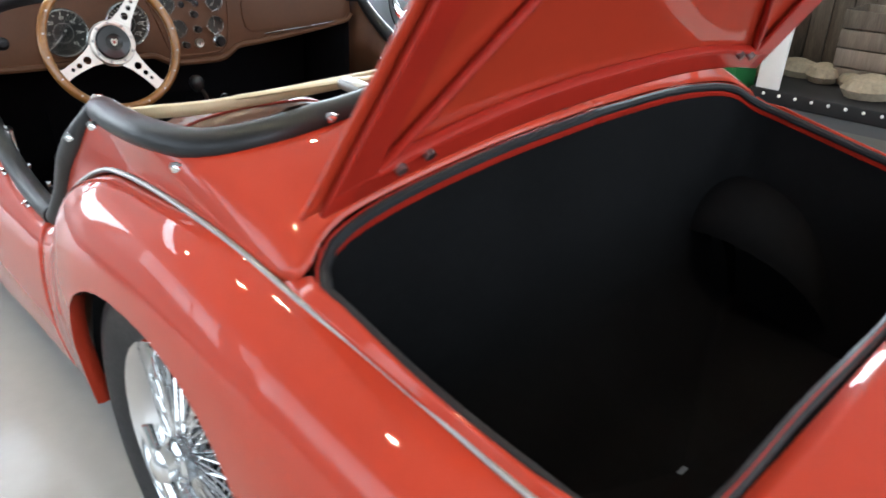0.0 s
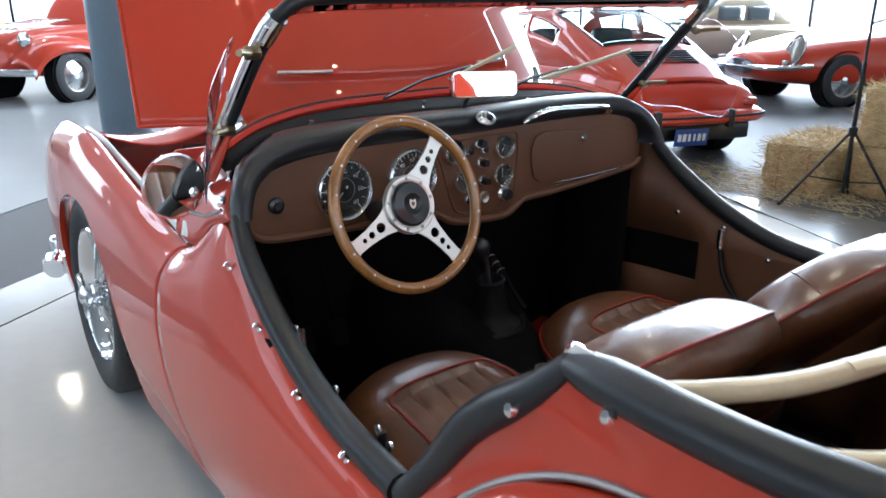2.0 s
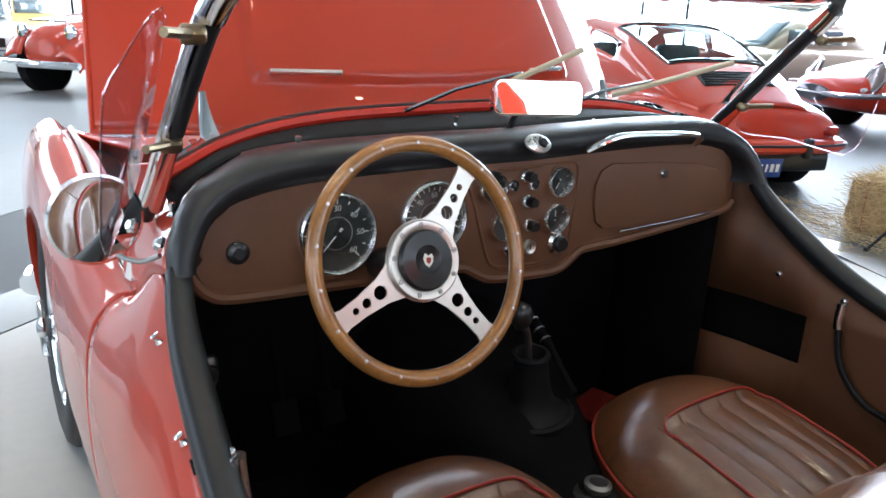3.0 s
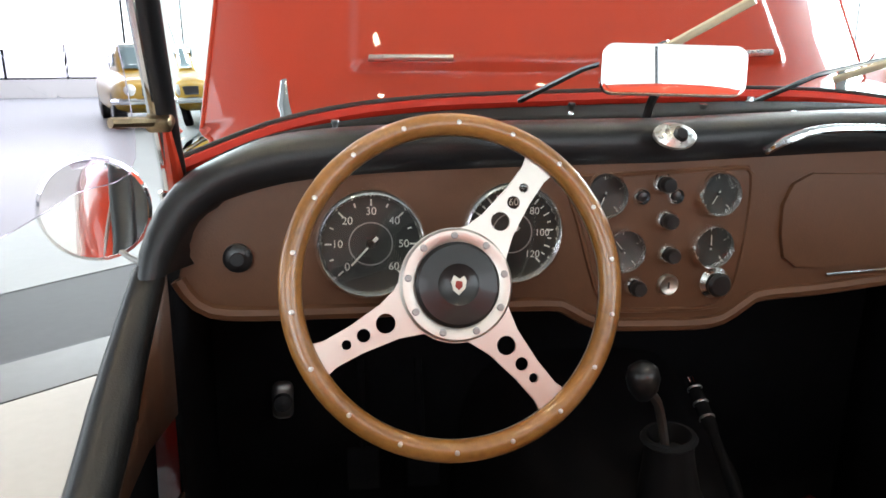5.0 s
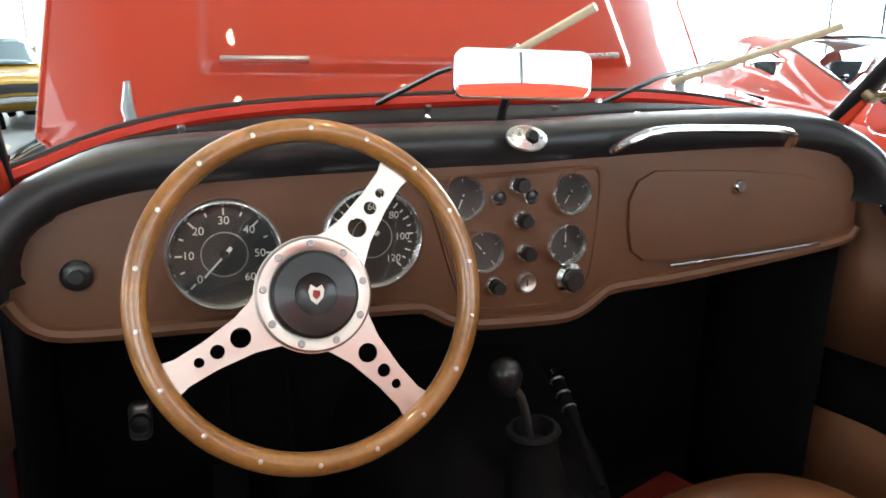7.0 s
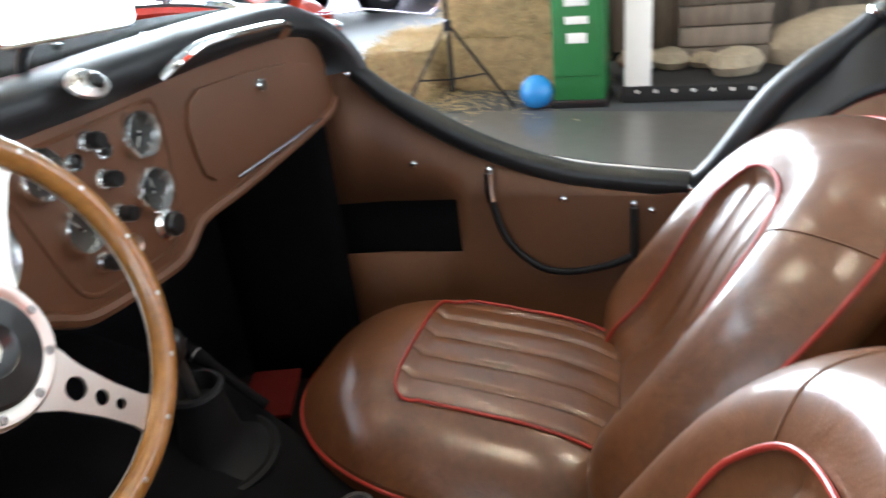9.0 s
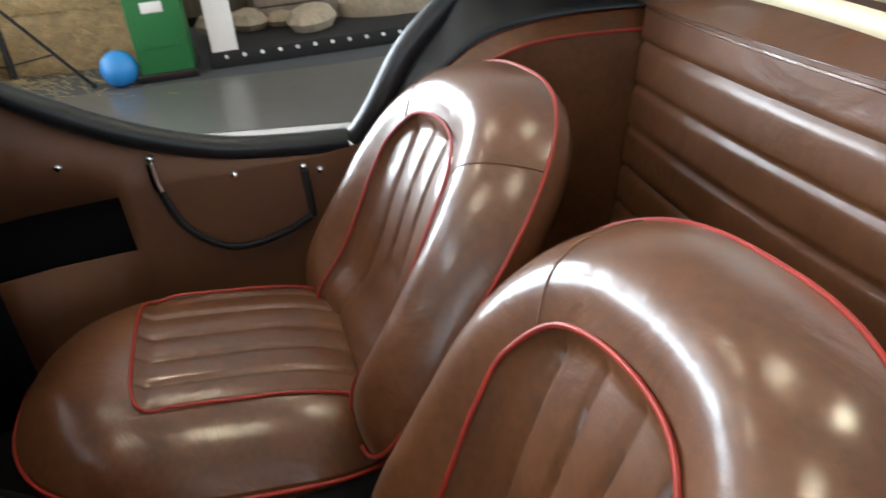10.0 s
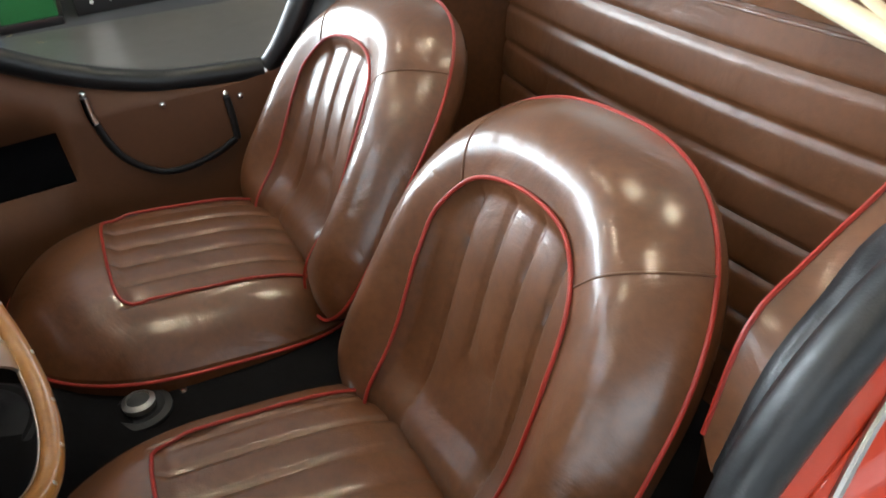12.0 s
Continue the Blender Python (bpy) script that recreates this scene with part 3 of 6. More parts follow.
# scuttle ahead of the dashboard
SCUTTLE = [(1.25, [(0, .842), (.3, .842), (.46, .832), (.565, .790), (.615, .748), (.637, .722)]),
           (1.36, [(0, .872), (.3, .870), (.47, .852), (.572, .806), (.620, .745), (.637, .692)]),
           (1.50, [(0, .884), (.3, .880), (.47, .858), (.572, .808), (.622, .725), (.636, .622)]),
           (1.62, [(0, .874), (.3, .868), (.47, .845), (.57, .793), (.615, .715), (.632, .628)])]
rows = []
for i in range(13):
    y0 = 1.25 + .37 * i / 12
    pts = []
    for k, push in enumerate((.075, .075, .075, .075, .060, .0)):
        y = y0 + push * (1 - i / 12)
        pts.append((hermite([r[0] for r in SCUTTLE], [r[1][k][0] for r in SCUTTLE], y), y, hermite([r[0] for r in SCUTTLE], [r[1][k][1] for r in SCUTTLE], y)))
    rows.append(curve3(pts, 30))
half = surf(rows, flip=True)
part("scuttle", joined(half, flipped(half)), PAINT, car, "red scuttle panel below the windscreen", 50, 0.004)

# nose and engine bay
TRIM_RUN = [(.634, 1.545, .612), (.622, 1.85, .660), (.607, 2.15, .700), (.597, 2.45, .747), (.586, 2.72, .760)]
for sx in (-1, 1):
    part("wing_trim", tube(curve3([(sx * (x - .006), y, z + .004) for x, y, z in TRIM_RUN], 30), .0085, 8, flat=.8), STEEL, car, "dull metal strip along the wing edge")
    run = curve3(TRIM_RUN, 24)
    wall = surf([[Vector((sx * p.x, p.y, p.z)), Vector((sx * (p.x - .020), p.y, p.z - .012)), Vector((sx * (p.x - .055), p.y, p.z - .05)), Vector((sx * (p.x - .075), p.y, p.z - .12)), Vector((sx * (p.x - .12), p.y, p.z - .18)), Vector((sx * (p.x - .125), p.y, .20))] for p in run if p.y > 1.655], flip=sx > 0)
    part("inner_wing", wall, PAINT_IN, car, "red inner wing of the engine bay", 50, 0.003)
nose = []
for i in range(15):
    u = i / 14
    y = 2.70 + .42 * u
    xe, ze = hermite(SIDE_Y, [r[1][0][0] for r in SIDE], y), hermite(SIDE_Y, [r[1][0][1] for r in SIDE], y)
    nose.append([Vector((xe * t / 12, y + .05 * (1 - (t / 12) ** 2), ze + .02 * math.cos(math.pi / 2 * t / 12) - .10 * math.sin(math.pi * t / 12) * (1 - u))) for t in range(13)])
nose.append([Vector((p.x, p.y + .03, p.z - .15)) for p in nose[-1]])
nose.append([Vector((p.x, p.y, p.z - .18)) for p in nose[-1]])
half = surf(nose, flip=True)
part("nose_panel", joined(half, flipped(half)), PAINT, car, "red nose panel ahead of the engine bay", 50, 0.004)
part("bulkhead", box(1.22, .02, .62, pose(0, 1.66, .50), .004), PAINT_IN, car)
part("engine_bay_floor", box(1.0, 1.1, .02, pose(0, 2.22, .18), .004), MATBLACK, car)
engine = part("engine", joined(box(.24, .62, .40, pose(.02, 2.22, .40), .03), box(.17, .56, .07, pose(.02, 2.22, .63), .025)), STEEL, car, "dull metal engine block")
part("radiator", box(.50, .05, .40, pose(0, 2.74, .46), .01), BLACKP, car)
part("battery", box(.24, .17, .19, pose(.18, 1.78, .66), .01), BLACKP, car, "black battery on the bulkhead shelf")

# raised bonnet
BON_D, BON_N = Vector((0, .574, .819)), Vector((0, -.819, .574))


def bonnet_point(u, v, lift=0.0):
    w = .693 - .058 * v
    a = abs(u)
    along = 1.02 * v + .175 * a ** 2.6 * (1 - v)
    p = Vector((.050 + w * u, 1.525, .845)) + BON_D * along - BON_N * ((.235 - .095 * v) * a ** 3.2)
    ridge = 1 / (1 + math.exp((abs(w * u + .050) - (.385 - .05 * v)) / .004)) / (1 + math.exp(-(v - .118) / .004))
    return p + BON_N * (.019 * ridge + lift)


us = [-1 + 2 * j / 240 for j in range(241)]
vs = sorted(set([i / 36 for i in range(37)] + [.098, .106, .114, .122, .13, .138]))
bonnet = part("bonnet", surf([[bonnet_point(u, v) for u in us] for v in vs]), PAINT, car, "red bonnet raised upright ahead of the windscreen", 60, 0.006)
rim = [bonnet_point(-1, 1 - k / 20) for k in range(21)] + [bonnet_point(-1 + 2 * k / 40, 0) for k in range(41)] + [bonnet_point(1, k / 20) for k in range(21)]
part("folded_edge", tube(rim, .005, 8), PAINT, bonnet)
for u0, u1 in ((-.588, -.396), (.280, .428)):
    part("chrome_slot", tube([bonnet_point(u0 + (u1 - u0) * k / 8, .126, .004) for k in range(9)], .0055, 8), SATIN, bonnet, "chrome strip on the bonnet")
for sx in (-1, 1):
    arm = curve3([(sx * .493, 1.500, .862), (sx * .492, 1.555, .872), (sx * .490, 1.590, .905), (sx * .489, 1.612, .950)], 12)
    arm = [Vector((p.x, p.y, p.z - .012)) for p in arm]
    part("bonnet_hinge", joined(tube(arm, [.020, .020, .020, .019, .018, .017, .016, .014, .012, .010, .008, .006], 8, flat=.6), box(.07, .05, .016, pose(sx * .50, 1.515, .858), .005)), CHROME, car, "chrome bonnet hinge")

# windscreen
POST = [(.630, 1.440, .765), (.622, 1.400, .806), (.615, 1.300, .904), (.607, 1.190, 1.013), (.598, 1.122, 1.075), (.577, 1.090, 1.108), (.53, 1.092, 1.122), (.30, 1.135, 1.125), (0, 1.150, 1.125)]
SILL = [(.615, 1.395, .826), (.48, 1.455, .870), (.3, 1.49, .892), (0, 1.505, .896)]
post_line = curve3(POST, 40)
frame_run = [Vector(p) for p in mirrored_run([tuple(p) for p in post_line])]
screen = part("windscreen_frame", tube(frame_run[:17], .0130, 18, flat=1.2), BLACKV, car, "black windscreen post with chrome strips")
part("screen_post", tube(frame_run[-17:], .0130, 18, flat=1.2), BLACKV, screen)
part("top_rail", tube(frame_run[15:-15], .0135, 10), BLACKV, screen, "black windscreen top rail")
for run in (frame_run[1:17], frame_run[-17:-1]):
    for out, back, r in ((.0125, .006, .0062), (.0085, -.014, .0058)):
        part("chrome_strip", tube([p + Vector((math.copysign(out, p.x), back, -.3 * back)) for p in run], r, 8), CHROME, screen)
sill_line = [Vector(p) for p in mirrored_run([tuple(p) for p in curve3(SILL, 22)])]
part("bottom_rail", tube(sill_line, .012, 8, flat=1.3), PAINT_IN, screen, "red windscreen bottom rail")
part("rail_seal", tube([p + Vector((0, .004, .015)) for p in sill_line], .0065, 8), RUBBER, screen)
for sx in (-1, 1):
    part("post_bracket", tube([Vector((sx * .620, 1.402, .790)), Vector((sx * .617, 1.365, .822)), Vector((sx * .613, 1.300, .884))], [.020, .017, .008], 8, flat=.6, up=(1, 0, 0)), PAINT, screen, "red bracket at the foot of the windscreen post")
    part("edge_cap", lathe([(0, 0), (.010, .002), (.012, .009), (.007, .015), (0, .017)], towards((sx * .618, .380, .745), (-sx * .2, .5, .8)), 14), CHROME, car, "small chrome cap on the cockpit edge")
for run in (frame_run[15:18], frame_run[-18:-15]):
    part("ferrule", tube(run, .0165, 14, flat=1.15), CHROME, screen, "chrome collar at the top of the post")
glass_rows = []
top_line = curve3([(-.602, 1.120, 1.078), (-.565, 1.094, 1.112), (-.30, 1.137, 1.120), (0, 1.152, 1.120), (.30, 1.137, 1.120), (.565, 1.094, 1.112), (.602, 1.120, 1.078)], 31)
low_line = curve3([(-.622, 1.395, .826), (-.48, 1.455, .876), (-.3, 1.49, .898), (0, 1.505, .902), (.3, 1.49, .898), (.48, 1.455, .876), (.622, 1.395, .826)], 31)
for k in range(9):
    glass_rows.append([a.lerp(b, k / 8) for a, b in zip(low_line, top_line)])
pane = part("windscreen_glass", surf(glass_rows), CLEAR, screen, "clear windscreen glass", 60, 0.004)
pane.visible_shadow = False
for sx in (-1, 1):
    for p in ((sx * .618, 1.292, .892), (sx * .624, 1.140, 1.036)):
        part("wing_clip", joined(box(.030, .022, .018, Matrix.Translation(p) @ pose(0, 0, 0, 40, 0, sx * 12), .005), tube([Vector(p), Vector(p) + Vector((sx * .042, -.045, .002))], .0060, 8)), BRASS, screen, "aged brass clip on the windscreen post")
    a, b, c, d, e = [Vector(q) for q in ((sx * .655, 1.330, .850), (sx * .735, 1.105, .795), (sx * .742, 1.085, .830), (sx * .736, 1.050, .985), (sx * .652, 1.150, 1.060))]
    wing = [a, a.lerp(b, .5), b.lerp(a, .12), b.lerp(c, .12), c.lerp(b, .4), c, d.lerp(c, .1), d.lerp(e, .15), e]
    wing = [Vector(p) for p in curve3(wing, 36, True)]
    w = part("wind_deflector", ([tuple(p) for p in wing] + [tuple(sum(wing, Vector()) / 36)], [(i, (i + 1) % 36, 36) for i in range(36)]), ACRYLIC, screen, "clear plastic wind deflector", 0, 0.0012)
    w.visible_shadow = False
    part("polished_edge", tube(wing, .0010 if sx > 0 else .0006, 6, closed=True), ACRYLIC, w)
WIPE = (((-.152, 1.500, .892), (.013, 1.330, .968), (.075, 1.245, 1.017)), ((.235, 1.480, .885), (.36, 1.33, .945), (.443, 1.205, .992)))
for a, b, c in WIPE:
    arm = part("windscreen_wiper", tube([Vector(a), Vector(a).lerp(Vector(b), .5) + Vector((0, .006, .012)), Vector(b) + Vector((0, .004, .006))], [.005, .004, .003], 8), CHROME, car, "thin chrome wiper arm and blade")
    part("blade", tube([Vector(b).lerp(Vector(c), -.55), Vector(b), Vector(c)], .0045, 8, flat=1.4), CREAM, arm)
    part("spindle", lathe([(.0, 0), (.012, 0), (.012, .01), (.006, .022), (0, .022)], towards(Vector(a) + Vector((0, .005, -.01)), (0, -.2, 1)), 12), CHROME, arm)

# ---- the sports car: cockpit ----
# dashboard: a padded roll over a brown vinyl panel
PAD = [(.628, 1.238, .728), (.620, 1.250, .763), (.592, 1.270, .806), (.530, 1.285, .838), (.44, 1.290, .853), (.25, 1.292, .856), (0, 1.292, .853)]
pad_line = [Vector(p) for p in mirrored_run([tuple(p) for p in curve3(PAD, 30)])]
pad_rows = []
for i, p in enumerate(pad_line):
    f = min(1.0, min(i, len(pad_line) - 1 - i) / 8)
    out = Vector((p.x, 0, 0)).normalized() if abs(p.x) > .55 else Vector((0, 0, 0))
    ring = []
    up = Vector((0, 0, 1)).lerp(out, 1 - f).normalized()
    for a, b in ((.0, -.036), (-.018, -.030), (-.028, -.014), (-.029, .002), (-.021, .014), (-.006, .021), (.020, .024), (.055, .022), (.090, .016), (.130, .006), (.172, -.008), (.16, -.045)):
        back = a if a < 0 else a * (.30 + .70 * f)
        ring.append(p + Vector((0, back, 0)) + up * (b * (.62 + .38 * f) - (.0 if a < .05 else (1 - f) * .02)))
    pad_rows.append(ring)
LEAN[0] = .049
dash_pad = part("dash_top_pad", surf(pad_rows, wrap=True), BLACKV, car, "black padded vinyl roll along the top of the dashboard", 60)
near, far = curve3([tuple(p + Vector((0, .045, .020))) for p in pad_line[2:-2]], 45), curve3([tuple(p + Vector((0, -.004, -.007))) for p in sill_line], 45)
part("scuttle_cover", surf([[a.lerp(b, k / 4) + Vector((0, 0, .004 * math.sin(math.pi * k / 4))) for k in range(5)] for a, b in zip(near, far)]), MATBLACK, car, "black cloth strip between the dash pad and the windscreen", 60, .003, 0)
LEAN[0] = 0.0
FACE = [(-.605, .712), (-.590, .688), (-.565, .672), (-.50, .668), (-.30, .669), (-.150, .670), (-.118, .660), (-.092, .646), (-.06, .640), (0, .638), (.07, .638), (.100, .645), (.125, .662), (.150, .675), (.25, .683), (.40, .700), (.52, .716), (.585, .728), (.602, .745),
        (.600, .820), (.56, .862), (.44, .878), (.25, .876), (0, .868), (-.25, .856), (-.44, .842), (-.54, .822), (-.592, .775)]
DASH = Matrix.Translation((0, 1.288, 0)) @ pose(0, 0, 0, 90, 0, 0)      # the panel's x and y on the car's x and z, its face towards the seats
dash = part("dashboard", prism(FACE, .022, DASH @ Matrix.Translation((0, 0, -.010)), .006), TRIM, car, "brown vinyl-covered dashboard with round dials", 30)
low_edge = [Vector((x, 1.276, z)) for x, z in FACE[:19]]
part("rolled_edge", tube(curve3([tuple(p) for p in low_edge], 70), .0095, 8), TRIM, dash)
FY = 1.275


def groove(points, r=.0035):
    part("pressed_bead", tube(curve3([(x, FY + .001, z) for x, z in points], 60, True), r, 6, closed=True), TRIM, dash)


groove([(-.128, .834), (.0, .842), (.104, .848), (.118, .838), (.120, .78), (.112, .70), (.098, .672), (.075, .660), (-.02, .658), (-.062, .662), (-.085, .685), (-.118, .78), (-.136, .826)])
glove = part("glovebox_door", prism([(x, z) for x, z in ((.168, .760), (.176, .728), (.196, .714), (.235, .712), (.40, .722), (.54, .736), (.572, .752), (.566, .790), (.535, .818), (.46, .834), (.32, .842), (.205, .842), (.178, .828), (.166, .800))], .010, DASH @ Matrix.Translation((0, 0, .008)), .004), TRIM, dash, "brown glovebox lid")
part("chrome_edge", tube([Vector((.24, 1.266, .704)), Vector((.40, 1.266, .714)), Vector((.52, 1.266, .724))], .0026, 6), CHROME, glove)
part("lock_button", lathe([(0, 0), (.011, 0), (.011, .006), (.008, .010), (0, .010)], DASH @ Matrix.Translation((.350, .818, .018)), 18), CHROME, glove)
part("grab_handle", tube(curve3([(.122, 1.258, .872), (.140, 1.234, .890), (.18, 1.226, .902), (.27, 1.222, .904), (.36, 1.222, .903), (.405, 1.230, .896), (.425, 1.258, .878)], 26), .0075, 8, flat=.7), CHROME, car, "chrome grab handle on the dash top")


def dial(x, z, r, ticks, needle, figures=()):
    """A gauge with chrome bezel, black face, pale ticks and a needle."""
    m = DASH @ Matrix.Translation((x, z, .012))
    g = part("gauge", lathe([(r * .90, .001), (r * .93, .012), (r * .98, .0165), (r * 1.04, .013), (r * 1.075, .006), (r * 1.085, .0)], m, 40), BEZEL, dash, "round black dial with chrome bezel")
    part("dial_face", lathe([(0, .002), (r * .92, .002), (r * .92, .003), (0, .003)], m, 36), DIAL, g)
    marks = []
    for k in range(ticks):
        a = radians(225 - 270 * k / (ticks - 1))
        big = k % 2 == 0
        marks.append(moved(box(r * (.13 if big else .08), r * .03, .0004), m @ pose(0, 0, .0036, 0, 0, math.degrees(a)) @ Matrix.Translation((r * .80, 0, 0))))
    for mark in marks:
        part("tick_mark", mark, WHITE, g)
    if figures:
        rings = [lathe([(r * .40, .0031), (r * .425, .0031), (r * .425, .0035), (r * .40, .0035)], m, 32)]
        part("inner_ring", joined(*rings), STEEL, g)
    for k, text in enumerate(figures):
        a = radians(225 - 270 * k / (len(figures) - 1))
        cu = bpy.data.curves.new("figures", "FONT")
        cu.body, cu.size, cu.align_x, cu.align_y = text, r * .21, "CENTER", "CENTER"
        cu.materials.append(WHITE)
        ob = new("figures", cu)
        ob.parent = g
        ob.matrix_local = m @ Matrix.Translation((r * .63 * math.cos(a), r * .63 * math.sin(a), .0040))
    part("needle", moved(joined(box(r * .66, r * .035, .0006), box(r * .16, r * .07, .0007, pose(-r * .32, 0, 0))), m @ pose(0, 0, .006, 0, 0, needle) @ Matrix.Translation((r * .22, 0, 0))), WHITE, g)
    part("hub_cap", lathe([(0, .005), (r * .09, .005), (r * .07, .009), (0, .009)], m, 14), BLACKP, g)
    pane = part("gauge_glass", lathe([(r * .93, .0095), (0, .0105), (0, .0100), (r * .93, .0090)], m, 32), GLASS, g, "", 60)
    pane.visible_shadow = False
    return g


dial(-.380, .753, .0635, 13, 228, ("0", "10", "20", "30", "40", "50", "60"))
dial(-.204, .765, .0615, 23, 225, ("0", "20", "40", "60", "80", "100", "120"))
dial(-.086, .812, .0275, 5, 250)
dial(-.056, .741, .0275, 5, 130)
dial(.070, .814, .0275, 5, 240)
dial(.067, .745, .0275, 5, 92)


def knob(x, z, r, long, mat, label):
    m = DASH @ Matrix.Translation((x, z, .010))
    k = part("control_knob", lathe([(0, 0), (r * .55, 0), (r * .5, long * .45), (r * .95, long * .55), (r, long * .8), (r * .8, long), (0, long)], m, 18), mat, dash, label)
    part("escutcheon", lathe([(0, 0), (r * 1.3, 0), (r * 1.3, .004), (r * .95, .009), (0, .009)], m, 24), BEZEL, k)


for x, z in ((-.007, .827), (.001, .780), (.008, .735), (-.035, .692)):
    knob(x, z, .0105, .026, BLACKP, "small black pull knob in a bright ring")
knob(.080, .694, .0165, .022, BLACKP, "black rotary light switch")
for x, z, mat in ((-.034, .810, BLACKP), (.013, .811, BLACKP)):
    w = part("warning_lamp", lathe([(0, .001), (.0075, .001), (.0095, .006), (.0115, .003), (.0125, 0)], DASH @ Matrix.Translation((x, z, .012)), 18), CHROME, dash, "small round warning lamp in a chrome ring")
    part("lens", lathe([(0, 0), (.0075, 0), (.006, .005), (0, .006)], DASH @ Matrix.Translation((x, z, .012)), 14), mat, w)
lock = part("ignition_lock", lathe([(0, 0), (.0145, 0), (.0145, .005), (.012, .008), (.009, .006), (0, .006)], DASH @ Matrix.Translation((.012, .693, .012)), 22), ALU, dash, "round metal ignition lock")
part("key_slot", box(.0022, .009, .001, DASH @ Matrix.Translation((.012, .693, .0185))), BLACKP, lock)
plug = part("heater_knob", lathe([(0, 0), (.017, 0), (.017, .006), (.012, .010), (.0, .010)], DASH @ Matrix.Translation((-.536, .738, .012)), 22), BLACKP, dash, "black round plug in the dashboard")
part("centre_button", lathe([(0, .010), (.008, .010), (.008, .013), (0, .013)], DASH @ Matrix.Translation((-.536, .738, .012)), 16), RUBBER, plug)
vent = part("dash_top_knob", lathe([(0, 0), (.024, 0), (.024, .004), (.016, .010), (0, .010)], towards((-.013, 1.245, .888), (0, -.75, .65)) @ Matrix.Diagonal((1.15, .8, 1, 1)), 36), SATIN, car, "oval chrome plate with a black knob")
part("black_knob", lathe([(0, .006), (.007, .006), (.0095, .013), (.007, .018), (0, .018)], towards((-.010, 1.245, .885), (0, -.85, .50)), 18), BLACKP, vent)
for x, y, z in ((-.62, 1.30, .800), (-.47, 1.365, .868), (-.42, 1.335, .885), (-.10, 1.375, .912), (.10, 1.385, .914), (.215, 1.345, .908), (.30, 1.35, .906), (.44, 1.33, .890)):
    part("hood_peg", lathe([(0, 0), (.0065, 0), (.0035, .004), (.0035, .012), (.0055, .015), (.0055, .019), (0, .020)], towards((x, y, z - .006), (0, -.15, 1)), 10), CHROME, car, "small chrome hood peg")

# rear-view mirror on the dash top
mir = towards((-.025, 1.236, .967), (-.16, -1, .073))
mirror = part("rear_view_mirror", prism(rounded(.174, .060, .015), .016, mir @ Matrix.Translation((0, 0, -.014)), .003), CHROME, car, "rectangular chrome-backed rear-view mirror")
part("mirror_glass", prism(rounded(.166, .052, .012), .002, mir @ Matrix.Translation((0, 0, .0035))), MIRROR, mirror)
part("stalk", tube(curve3([(-.025, 1.256, .958), (-.012, 1.315, .930), (-.010, 1.335, .898)], 8), .006, 8), BLACKP, mirror)
# round mirror on the driver's side
mm = towards((-.710, 1.355, .784), (.140, -1, -.030))
door_mirror = part("side_mirror", lathe([(0, -.022), (.033, -.020), (.055, -.010), (.065, .0), (.065, .005), (.061, .006)], mm, 36), CHROME, car, "round chrome side mirror")
part("mirror_glass", lathe([(0, .0045), (.062, .0045), (.062, .0055), (0, .0055)], mm, 36), MIRROR, door_mirror)
part("stalk", tube(curve3([(-.706, 1.370, .777), (-.694, 1.365, .737), (-.660, 1.335, .722), (-.636, 1.310, .735)], 12), .0038, 8), STEEL, door_mirror)
part("mount", lathe([(0, 0), (.012, 0), (.012, .005), (.007, .010), (0, .010)], towards((-.634, 1.304, .752), (-1, 0, .5)), 16), CHROME, door_mirror)

# steering wheel
WN = Vector((0, -math.cos(radians(16.8)), math.sin(radians(16.8))))
HUB = Vector((-.300, 1.143, .735))
WM = Matrix((( 1, 0, 0, HUB.x), (0, math.sin(radians(16.8)), WN.y, HUB.y), (0, math.cos(radians(16.8)), WN.z, HUB.z), (0, 0, 0, 1)))
R = .1735
SPOKES = (53, -51, 207)


